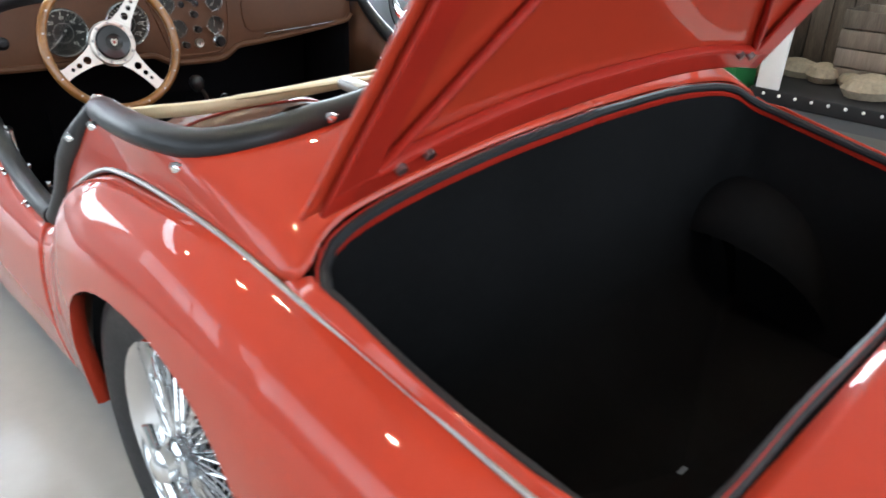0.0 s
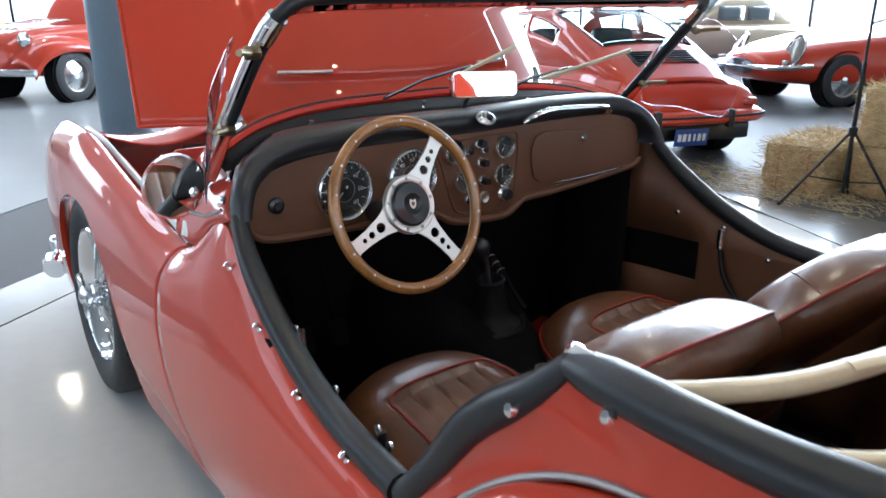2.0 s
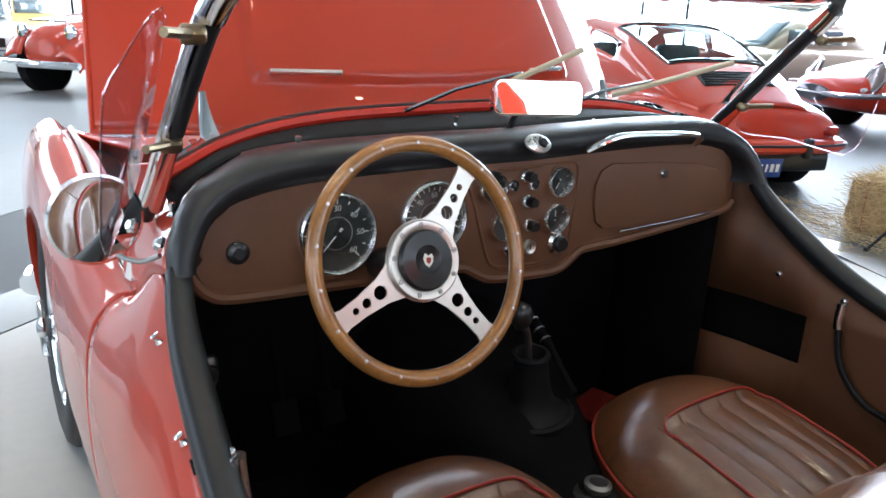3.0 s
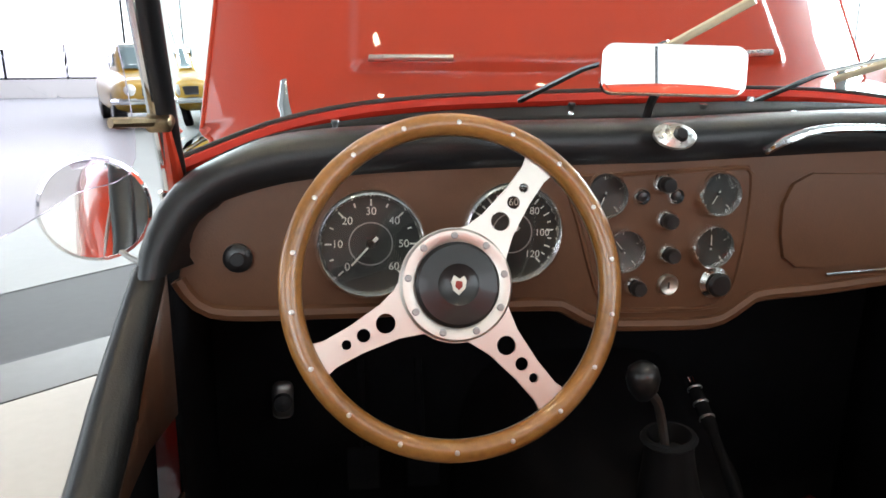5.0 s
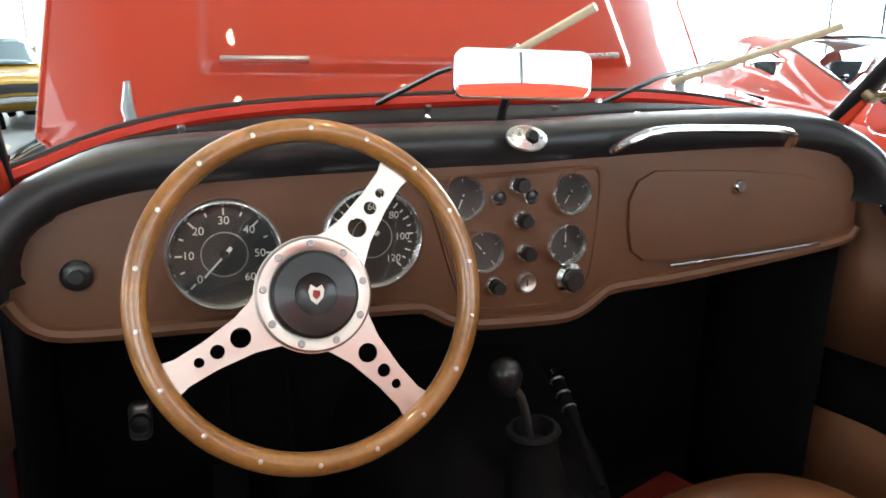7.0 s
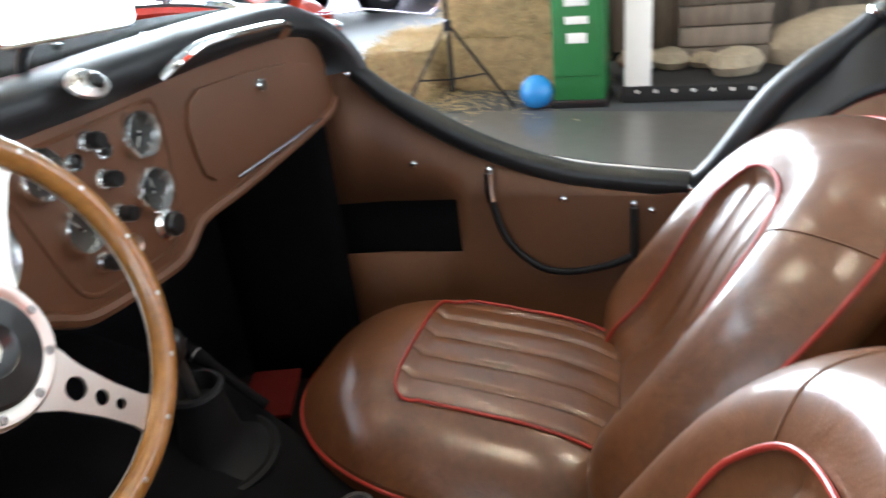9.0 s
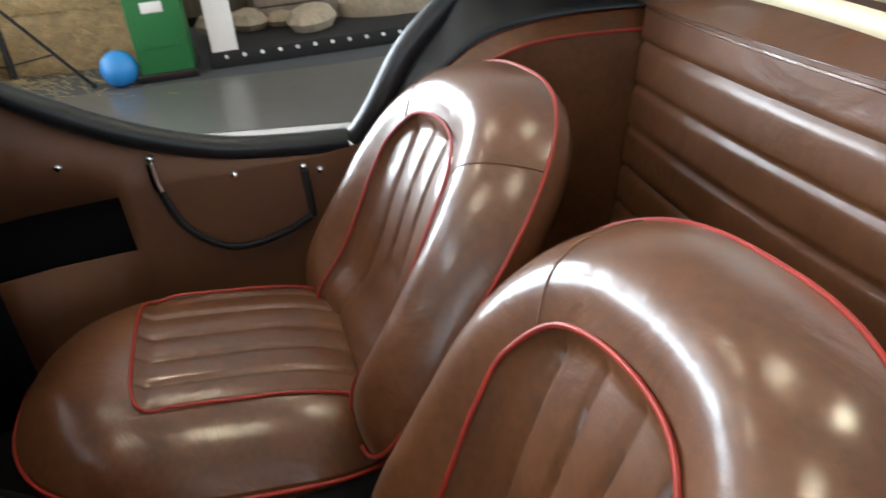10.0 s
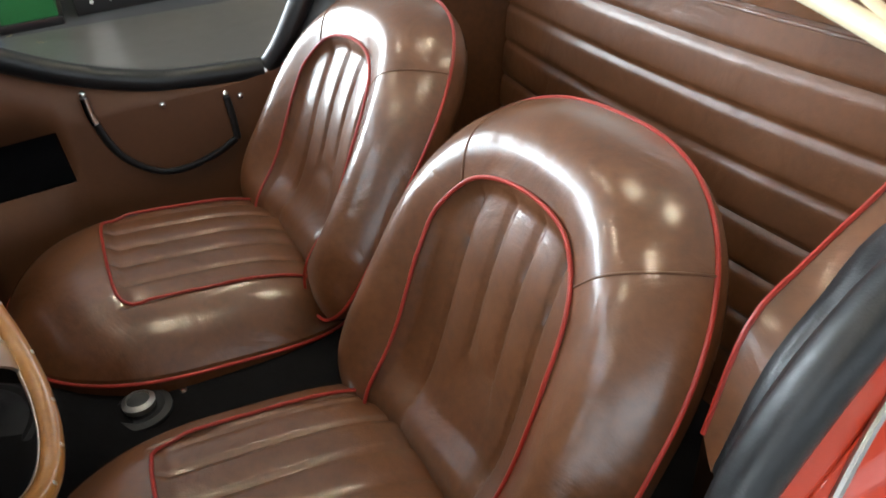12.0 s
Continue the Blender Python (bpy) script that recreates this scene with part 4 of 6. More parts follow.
def plate_with_holes():
    """The spoke plate: three tapering arms round a ring, pierced by three holes each."""
    bm = bmesh.new()
    out = []
    arcs = 18
    order = sorted(a % 360 for a in SPOKES)
    for i, a in enumerate(order):
        c, s = math.cos(radians(a)), math.sin(radians(a))
        for rr, ww in ((.0600, -.0270), (.080, -.0205), (.120, -.0155), (.150, -.0150), (.1635, -.0185), (.1720, -.0235), (.1735, -.006), (.1735, .006), (.1720, .0235), (.1635, .0185), (.150, .0150), (.120, .0155), (.080, .0205), (.0600, .0270)):
            out.append((c * rr - s * ww, s * rr + c * ww))
        b = order[(i + 1) % 3] + (360 if i == 2 else 0)
        a0, a1 = a + 25.5, b - 25.5
        for k in range(1, arcs):
            q = radians(a0 + (a1 - a0) * k / arcs)
            out.append((.0615 * math.cos(q), .0615 * math.sin(q)))
    edges = []

    def loop(points):
        vs = [bm.verts.new((x, y, 0)) for x, y in points]
        for k in range(len(vs)):
            edges.append(bm.edges.new((vs[k], vs[(k + 1) % len(vs)])))
    loop(out)
    for a in order:
        c, s = math.cos(radians(a)), math.sin(radians(a))
        for rr, hr in ((.085, .0105), (.111, .0072), (.131, .0052)):
            loop([(c * rr + hr * math.cos(2 * math.pi * k / 20), s * rr + hr * math.sin(2 * math.pi * k / 20)) for k in range(20)])
    loop([(.028 * math.cos(2 * math.pi * k / 32), .028 * math.sin(2 * math.pi * k / 32)) for k in range(32)])
    bmesh.ops.triangle_fill(bm, use_beauty=True, use_dissolve=False, edges=edges)
    r = bmesh.ops.extrude_face_region(bm, geom=list(bm.faces))
    bmesh.ops.translate(bm, vec=(0, 0, .0035), verts=[v for v in r["geom"] if isinstance(v, bmesh.types.BMVert)])
    bmesh.ops.recalc_face_normals(bm, faces=bm.faces)
    bm.verts.index_update()
    res = [tuple(v.co) for v in bm.verts], [tuple(v.index for v in f.verts) for f in bm.faces]
    bm.free()
    return res


wheel = part("steering_wheel", moved(plate_with_holes(), WM @ Matrix.Translation((0, 0, -.006))), ALU, car, "wood-rimmed steering wheel with drilled alloy spokes", 20)
ring = [WM @ Vector((R * math.cos(2 * math.pi * k / 96), R * math.sin(2 * math.pi * k / 96), 0)) for k in range(96)]
part("wooden_rim", tube(ring, .0122, 16, closed=True, flat=.92, up=WN), WOOD, wheel, "varnished wooden rim")
part("rim_band", tube([WM @ Vector((.1645 * math.cos(2 * math.pi * k / 96), .1645 * math.sin(2 * math.pi * k / 96), -.0045)) for k in range(96)], .0030, 8, closed=True), ALU, wheel)
rivet = lathe([(0, 0), (.0030, 0), (.0024, .0010), (0, .0013)], None, 10)
for k in range(18):
    q = 2 * math.pi * (k + .4) / 18
    part("rivet", moved(rivet, WM @ Matrix.Translation((R * math.cos(q), R * math.sin(q), .0106))), ALU, wheel)
part("hub_ring", lathe([(.044, -.002), (.044, .004), (.046, .0055), (.058, .0055), (.0605, .003), (.0605, -.002)], WM, 48), ALU, wheel)
part("horn_push", lathe([(.0455, -.002), (.0455, .008), (.042, .012), (.022, .014), (.020, .0125), (0, .0125)], WM, 40), BLACKP, wheel, "black horn push with a small red shield shape")
part("badge", prism([(0, -.011), (.007, -.004), (.0085, .004), (.006, .009), (.001, .006), (-.005, .010), (-.008, .003), (-.006, -.006)], .0014, WM @ Matrix.Translation((0, 0, .0125))), WHITE, wheel, "pale shield shape")
part("badge_inset", prism([(0, -.006), (.004, -.002), (.004, .003), (-.003, .004), (-.004, -.002)], .0016, WM @ Matrix.Translation((0, 0, .0126))), PIPING, wheel)
for k in range(9):
    q = 2 * math.pi * k / 9 + .2
    part("screw", lathe([(0, 0), (.0042, 0), (.0036, .0016), (.0018, .0018), (.0016, .0008), (0, .0008)], WM @ Matrix.Translation((.0525 * math.cos(q), .0525 * math.sin(q), .0052)), 12), STEEL, wheel)
part("steering_column", tube([HUB - WN * .008, HUB - WN * .12, HUB - WN * .60], [.034, .026, .022], 16), BLACKP, car, "black steering column")

# floor, tunnel, footwell, inner sides
part("cockpit_floor", box(1.26, 1.60, .02, pose(0, 1.02, .085), .004), CARPET, car, "black carpeted cockpit floor")
part("footwell_wall", box(1.24, .02, .66, pose(0, 1.625, .42), .004), CARPET, car)
tunnel = []
for y, w, h in ((.20, .10, .255), (.80, .10, .265), (1.05, .105, .285), (1.14, .12, .315), (1.22, .15, .36), (1.34, .19, .42), (1.62, .23, .48)):
    tunnel.append([Vector((.03 + w * math.copysign(min(1, abs(math.cos(q)) ** .45), math.cos(q)), y, .09 + (h - .09) * max(0, math.sin(q)) ** .45)) for q in [math.pi * k / 22 for k in range(23)]])
part("transmission_tunnel", surf(tunnel, flip=True), CARPET, car, "black carpeted transmission tunnel", 50)
gait = part("gear_gaiter", lathe([(.086, -.006), (.088, .006), (.082, .010), (.074, .008), (.066, .014), (.052, .022), (.043, .045), (.038, .075), (.034, .105), (.034, .122), (.039, .127), (.036, .132), (.030, .133), (.026, .105), (0, .10)], towards((.045, 1.270, .352), (-.12, -.06, .99)), 32), GAITER, car, "ribbed black gear lever boot")
lever = part("gear_lever", tube(curve3([(.028, 1.262, .455), (.0, 1.245, .535), (-.030, 1.226, .568)], 10), .0065, 8), STEEL, car, "short metal gear lever with a black knob")
part("gear_knob", lathe([(0, -.012), (.010, -.010), (.019, .004), (.022, .018), (.019, .032), (.010, .040), (0, .042)], towards((-.034, 1.224, .566), (-.15, -.1, 1)), 20), BLACKP, lever)
brake = part("handbrake", tube(curve3([(.13, 1.235, .385), (.13, 1.26, .404), (.13, 1.315, .452), (.13, 1.385, .500)], 14), [.008] * 8 + [.011] * 5 + [.006], 10), CARPET, car, "black handbrake lever with chrome button")
for k in range(3):
    part("bright_ring", lathe([(.0112, -.002), (.0125, 0), (.0112, .002)], towards(Vector((.13, 1.385, .500)).lerp(Vector((.13, 1.315, .452)), .1 + .3 * k), (0, .82, .57)), 14), STEEL, brake)
part("button", lathe([(0, 0), (.0055, 0), (.0055, .010), (0, .011)], towards((.13, 1.386, .501), (0, .82, .57)), 12), CHROME, brake)
ash = part("tunnel_switch", lathe([(0, 0), (.046, 0), (.046, .006), (.036, .010), (.030, .006), (.024, .006), (.022, .020), (.016, .024), (0, .024)], towards((.035, 1.062, .286), (0, -.08, 1)), 28), RUBBER, car, "round dark metal fitting on the tunnel")
part("metal_ring", lathe([(.023, .010), (.025, .022), (.018, .027), (.016, .022)], towards((.035, 1.062, .286), (0, -.08, 1)), 24), STEEL, ash)
part("tunnel_screw", lathe([(0, 0), (.007, 0), (.005, .004), (0, .005)], towards((.052, .998, .281), (0, 0, 1)), 12), CHROME, car)
dip = part("dip_switch", box(.035, .016, .065, pose(-.50, 1.585, .42), .012, 3), STEEL, car, "round foot switch on the footwell wall")
part("foot_button", lathe([(0, 0), (.016, 0), (.014, .012), (0, .014)], towards((-.50, 1.576, .42), (0, -1, .1)), 16), RUBBER, dip)
for x in (-.37, -.27):
    part("pedal", joined(box(.055, .012, .070, pose(x, 1.52, .32, -25), .005), tube([Vector((x, 1.53, .34)), Vector((x, 1.60, .48))], .007, 8)), CARPET, car, "small black foot pedal")
part("floor_mat_edge", box(.16, .10, .012, pose(.405, 1.43, .205, 3, -2, 20), .004), REDCARPET, car, "red carpet flap beside the tunnel")

for sx in (-1, 1):
    # kick panel and door panel, with the map pocket let into them
    px = sx * .640
    y_lo, y_hi = 1.072, 1.318

    def panel_top(y):
        return (.064 if sx > 0 else 0) + hermite([.30, .40, .47, .54, .60, .65, .75, .88, 1.03, 1.17, 1.24, 1.30, 1.62], [.70, .69, .63, .53, .47, .458, .468, .493, .553, .640, .705, .73, .70], y)
    ys = [.54, .60, .70, .80, .90, 1.0] + [1.05, y_lo, 1.12, 1.17, 1.22, 1.27, y_hi, 1.36, 1.44, 1.54, 1.62]
    zs = [.10, .20, .30, .415, .45, .49, .525, 2]
    verts, faces, kick, index = [], [], [], {}
    for i, y in enumerate(ys):
        top = panel_top(y)
        for j, z in enumerate(zs):
            zz = min(z, top) if z < 2 else top
            index[i, j] = len(verts)
            verts.append((px - sx * .014 * (1 - ((zz - .1) / .6)) + (-sx * .16 * max(0, min(y - 1.22, .10)) - sx * .02 * max(0, y - 1.32)), y, zz))
    for i in range(len(ys) - 1):
        for j in range(len(zs) - 1):
            if ys[i] >= y_lo and ys[i + 1] <= y_hi and zs[j] >= .415 and zs[j + 1] <= .525:
                continue
            f = (index[i, j], index[i + 1, j], index[i + 1, j + 1], index[i, j + 1])
            (faces if ys[i] < 1.315 else kick).append(f if sx < 0 else f[::-1])
    shown = sorted({i for f in faces for i in f})
    panel = part("door_trim_panel", ([verts[i] for i in shown], [tuple(shown.index(i) for i in f) for f in faces]), TRIM, car, "brown vinyl door trim with a dark map pocket", 30, .004)
    used = sorted({i for f in kick for i in f})
    part("kick_panel", ([verts[i] for i in used], [tuple(used.index(i) for i in f) for f in kick]), CARPET, car, "black carpeted kick panel in the footwell", 30, .004)
    part("map_pocket", box(.010, .32, .17, pose(px + sx * .022, 1.195, .470), .004), CARPET, panel)
    strap = curve3([(px - sx * .012, 1.000, .578), (px - sx * .016, .998, .53), (px - sx * .020, .975, .45), (px - sx * .022, .92, .395), (px - sx * .022, .86, .382), (px - sx * .022, .79, .395), (px - sx * .020, .745, .413)], 30)
    s = part("door_pull", tube(strap, .0095, 10, flat=.7), BLACKV, panel, "black looped door pull cord")
    part("cord_end", tube(strap[:5], .0105, 10), CHROME, s)
    part("cord_end", tube([Vector((px - sx * .012, .738, .505)), Vector((px - sx * .016, .738, .46)), Vector((px - sx * .018, .740, .412))], .0075, 8), BLACKV, s)
    for y, z in ((1.0, .583), (.865, .522), (.738, .510), (.708, .497), (.738, .418), (1.15, .60)):
        part("snap_stud", lathe([(0, 0), (.0085, 0), (.007, .005), (.004, .007), (0, .007)], towards((px - sx * .004, y, z), (-sx, 0, .1)), 14), CHROME, panel)
    for y in (.76, .92, 1.08, 1.22):
        q = side_point(y, 1.15)
        part("tonneau_stud", lathe([(0, 0), (.007, 0), (.0045, .004), (.0045, .010), (.0062, .013), (0, .015)], towards((sx * q.x, y, q.z + (.064 if sx > 0 else 0)), (sx * .6, 0, .8)), 10), CHROME, body_sides[sx, "door"])
    for p in ((.652, .425, .690), (.650, .30, .735), (.640, .02, .728), (.44, -.075, .775), (.25, -.085, .803)):
        part("hood_stud", lathe([(0, 0), (.009, 0), (.007, .005), (.004, .009), (0, .009)], towards((sx * p[0] + sx * .012, p[1], p[2] + .01 + .049 * (sx * p[0] + .65) - .015), (sx * .7, -.2, .6)), 10), CHROME, car)
    part("door_latch", box(.012, .018, .040, pose(sx * .652, .628, .478), .004), CHROME, body_sides[sx, "door"])

# rear bulkhead: pleated trim, shelf, side trims
part("back_panel", box(1.14, .012, .46, pose(0, .110, .425), .003), MATBLACK, car, "black panel behind the rear trim")
rows = []
for i in range(121):
    v = i / 120
    z = .10 + .635 * v
    g = min(abs(((z - .3275) / .075) % 1 - .5) * 2, 1)
    bulge = .010 * (1 - (1 - g) ** 8) if z < .68 else .010
    rows.append([Vector((.03 + .455 * (-1 + 2 * j / 30), .205 - .11 * v + bulge + .02 * (1 - (-1 + 2 * j / 30) ** 2), z)) for j in range(31)])
bulk = part("rear_trim", surf(rows), LEATHER_DULL, car, "brown leather rear trim with horizontal pleats", 60)
for z in (.722, .733):
    v = (z - .10) / .635
    part("top_welt", tube([Vector((.03 + .455 * (-1 + 2 * j / 30), .214 - .11 * v + .02 * (1 - (-1 + 2 * j / 30) ** 2), z)) for j in range(31)], .0035, 6), LEATHER, bulk)
part("rear_shelf_trim", surf([[Vector((.04 + .54 * (-1 + 2 * j / 20), .115 - .15 * i / 8 + .02 * (1 - (-1 + 2 * j / 20) ** 2), .736 + .06 * (i / 8) ** 1.3)) for j in range(21)] for i in range(9)]), LEATHER, car, "smooth brown leather behind the seats", 60)
TRIM_TOP = [(.57, .545, .518), (.555, .49, .616), (.547, .42, .650), (.538, .335, .680), (.520, .255, .690), (.495, .165, .690)]
for sx in (-1, 1):
    top = curve3([(sx * x, y, z) for x, y, z in TRIM_TOP] + [(.49 if sx > 0 else -.375, .085, .684)], 28)
    st = part("side_trim", surf([[Vector((p.x, p.y + .02 * (1 - v / 8), .10 + (p.z - .10) * v / 8)) for v in range(9)] for p in top], flip=sx > 0), LEATHER, car, "brown leather side trim with red piping", 60)
    part("piping", tube(top, .0030, 6), PIPING, st)
    part("piping", tube([Vector((top[-1].x, top[-1].y + .02 * (1 - v / 8), .10 + (top[-1].z - .10) * v / 8)) for v in range(9)], .0030, 6), PIPING, st)
    edge = [rim_a[k] for k in (3, 7, 11, 15)] + [rim_b[k] for k in (6, 12, 18)]
    edge = curve3([(sx * (p.x - .012), p.y, p.z - .010 + .049 * (sx * p.x + .65)) for p in edge], 28)
    ledge = [[a.lerp(b, v / 8) - Vector((0, 0, .018 * math.sin(math.pi * v / 8))) for v in range(9)] for a, b in zip(top, edge)]
    part("side_ledge", surf([r[:4] for r in ledge], flip=sx > 0), LEATHER, st, "", 60)
    part("padded_ledge", surf([[p + Vector((0, 0, .006)) for p in r[3:]] for r in ledge], flip=sx > 0), BLACKV, st, "black padded vinyl inside the cockpit edge", 60, .004)
part("rear_floor", box(1.2, .45, .02, pose(0, .36, .10), .004), CARPET, car)

# folded hood frame
LEAN[0] = .049
for pts in ([(.612, .30, .738), (.58, .255, .745), (.48, .200, .748), (.25, .145, .758), (0, .128, .762)], [(.612, .235, .728), (.585, .150, .728), (.50, .085, .732), (.30, .045, .752), (0, .03, .762)]):
    part("hood_stick", tube(curve3(mirrored_run(pts), 60), .0135, 10, flat=.8), CREAM, car, "cream-painted folded hood frame")
for sx in (-1, 1):
    for a, b in (((.60, .30, .738), (.47, .10, .745)), ((.60, .26, .720), (.545, .05, .725)), ((.46, .19, .758), (.16, .045, .772))):
        if sx < 0 and a[0] > .57:
            continue
        m = Vector(a).lerp(Vector(b), .5)
        part("hood_link", tube([Vector((sx * a[0], a[1], a[2])), Vector((sx * m.x, m.y, m.z + .004)), Vector((sx * b[0], b[1], b[2]))], .011, 8, flat=.35, up=(0, 0, 1)), CREAM, car, "flat cream hood frame link")
    part("folded_hood_strap", box(.10, .05, .014, pose(sx * .50, .02, .750, 0, 0, sx * 12), .005), BLACKV, car, "folded black strap behind the cockpit")
for x in (-.30, -.12, .10, .28):
    part("hood_bow_clamp", box(.030, .060, .018, pose(x, .07, .768, 6, 0, 0), .005), STEEL, car)


LEAN[0] = 0.0
# the zigzag of folded links on the passenger's side
ZIG = [(.575, .335, .800), (.455, .300, .790), (.560, .225, .806), (.430, .200, .796), (.530, .110, .812), (.400, .110, .802)]
for p, q in zip(ZIG, ZIG[1:]):
    part("hood_link", tube([Vector(p), Vector(p).lerp(Vector(q), .5) + Vector((0, 0, .004)), Vector(q)], .013, 8, flat=.4, up=(0, 0, 1)), CREAM, car, "flat cream hood frame link")
for dy in (0, .045):
    part("hood_link", tube([Vector((.590, .350 - dy, .797)), Vector((.575, .20 - dy, .808)), Vector((.48, .055 - dy, .812))], .012, 8, flat=.4, up=(0, 0, 1)), CREAM, car, "flat cream hood frame link")


# seats
def square_to_disc(a, b):
    return a * math.sqrt(1 - b * b / 2), b * math.sqrt(1 - a * a / 2)


def seat(cx, rake, sink, roll):
    cushion_c = Vector((cx, .955, 0))

    def cushion_edge(a):
        c, s = math.cos(a), math.sin(a)
        if s >= 0:
            return Vector((.230 * math.copysign(abs(c) ** .80, c), .272 * s ** .90, 0))
        return Vector((.230 * math.copysign(abs(c) ** .55, c), -.290 * abs(s) ** .45, 0))

    def cushion_z(x, y, r):
        z = .270 + .16 * y + .092 * (1 - max(0, r) ** 4.2)
        inside = abs(x) < .138 and y < .085
        edge = min(.138 - abs(x), .085 - y)
        if inside:
            z -= .010 * min(1, edge / .012)
            k = ((x + .138) / .055) % 1
            z -= .0045 * math.exp(-(min(k, 1 - k) * .055 / .004) ** 2)
            z += .002 * math.sin(math.pi * k)
        return z
    rows = []
    for i in range(61):
        row = []
        for j in range(121):
            a, b = square_to_disc(-1 + 2 * j / 120, -1 + 2 * i / 60)
            r = min(1.0, math.hypot(a, b))
            p = cushion_edge(math.atan2(b, a)) * r
            row.append(cushion_c + Vector((p.x, p.y, cushion_z(p.x, p.y, r))))
        rows.append(row)
    top = surf(rows)
    rows = [[cushion_c + Vector((cushion_edge(2 * math.pi * k / 128).x, cushion_edge(2 * math.pi * k / 128).y, cushion_z(9, cushion_edge(2 * math.pi * k / 128).y, 1))) for k in range(128)]]
    for r, z in ((1.012, .255), (1.01, .235), (.985, .15), (.96, .105)):
        rows.append([cushion_c + Vector((cushion_edge(2 * math.pi * k / 128).x * r, cushion_edge(2 * math.pi * k / 128).y * r, z + .16 * cushion_edge(2 * math.pi * k / 128).y * min(1, (z - .10) / .12))) for k in range(128)])
    base = part("seat_cushion", joined(top, surf(rows, wrap=True, flip=True)), LEATHER, car, "brown leather seat cushion with pleats and red piping", 70)
    part("edge_piping", tube([cushion_c + Vector((cushion_edge(2 * math.pi * k / 96).x * 1.014, cushion_edge(2 * math.pi * k / 96).y * 1.014, .262 + .16 * cushion_edge(2 * math.pi * k / 96).y)) for k in range(96)], .0029, 8, closed=True), PIPING, base)
    u = [(-.140, -.255), (-.140, -.05), (-.139, .045), (-.130, .078), (-.100, .088), (0, .090), (.100, .088), (.130, .078), (.139, .045), (.140, -.05), (.140, -.255)]
    line = []
    for p in curve3([(x, y, 0) for x, y in u], 70):
        a = math.atan2(p.y, p.x)
        best = min((abs(cushion_edge(a + d * .05).normalized().angle(Vector((p.x, p.y, 0)).normalized())), d) for d in range(-12, 13))
        r = p.length / cushion_edge(a + best[1] * .05).length
        line.append(cushion_c + Vector((p.x, p.y, cushion_z(p.x, p.y, r) + .003)))
    part("panel_piping", tube(line, .0026, 8), PIPING, base)

    D, N = Vector((0, -math.sin(radians(rake)), math.cos(radians(rake)))), Vector((0, math.cos(radians(rake)), math.sin(radians(rake))))
    S = Vector((1, 0, 0)) * math.cos(radians(roll)) + D * math.sin(radians(roll))      # the back is slumped a little sideways
    D = D * math.cos(radians(roll)) - Vector((1, 0, 0)) * math.sin(radians(roll))
    back_o = Vector((cx, .780, .235)) - N * sink - (D * .29 - Vector((0, -math.sin(radians(rake)), math.cos(radians(rake)))) * .29)

    def back_edge(a):
        c, s = math.cos(a), math.sin(a)
        if s >= 0:
            return .268 * math.copysign(abs(c) ** .77, c), .29 + .282 * s ** .92
        return (.268 + .018 * min(1, abs(s) * 1.5)) * math.copysign(abs(c) ** (.77 - .43 * min(1, abs(s) * 3)), c) * (1 - .02 * abs(s)), .29 - .28 * abs(s) ** .6

    def back_point(x, v, r):
        h = .034 * (1 - max(0, r) ** 4) - .036 * max(0, r) ** 12 + .022 * math.exp(-((r - .74) / .17) ** 2)
        q = ((abs(x) / .145) ** 3 + (max(0, v - .28) / .162) ** 3) ** (1 / 3)
        lower = max(0, min(1, (.42 - v) / .30))
        h -= .050 * lower * lower * (3 - 2 * lower) * math.exp(-(x / .18) ** 4)
        if q < 1:
            h -= .012 * min(1, (1 - q) / .08)
            k = ((x + .145) / .058) % 1
            h -= .005 * math.exp(-(min(k, 1 - k) * .058 / .004) ** 2) * min(1, (1 - q) / .1)
            h += .003 * math.sin(math.pi * k) * min(1, (1 - q) / .1)
        curve = .020 * (abs(x) / .235) ** 2
        return back_o + S * x + D * v + N * (h + curve)
    rows = []
    for i in range(91):
        row = []
        for j in range(121):
            a, b = square_to_disc(-1 + 2 * j / 120, -1 + 2 * i / 90)
            r = min(1.0, math.hypot(a, b))
            x, v = back_edge(math.atan2(b, a))
            row.append(back_point(x * r, .29 + (v - .29) * r, r))
        rows.append(row)
    top = surf(rows, flip=False)
    rows = [[back_point(back_edge(2 * math.pi * k / 144)[0], back_edge(2 * math.pi * k / 144)[1], 1.0) for k in range(144)]]
    for r, off in ((1.004, -.044), (.992, -.062), (.96, -.078), (.80, -.085), (.3, -.088), (.02, -.088)):
        row = []
        for k in range(144):
            x, v = back_edge(2 * math.pi * k / 144)
            p = back_o + S * (x * r) + D * (.29 + (v - .29) * r) + N * (off + .020 * (abs(x * r) / .235) ** 2)
            row.append(p)
        rows.append(row)
    back = part("seat_back", joined(top, surf(rows, wrap=True, flip=True)), LEATHER, car, "rounded brown leather bucket seat back with red piping", 70)
    edge = []
    for k in range(120):
        x, v = back_edge(2 * math.pi * k / 120)
        edge.append(back_o + S * (x * 1.006) + D * (.29 + (v - .29) * 1.006) + N * (-.037 + .020 * (abs(x) / .235) ** 2))
    part("edge_piping", tube(edge, .0029, 8, closed=True), PIPING, back)
    arch = []
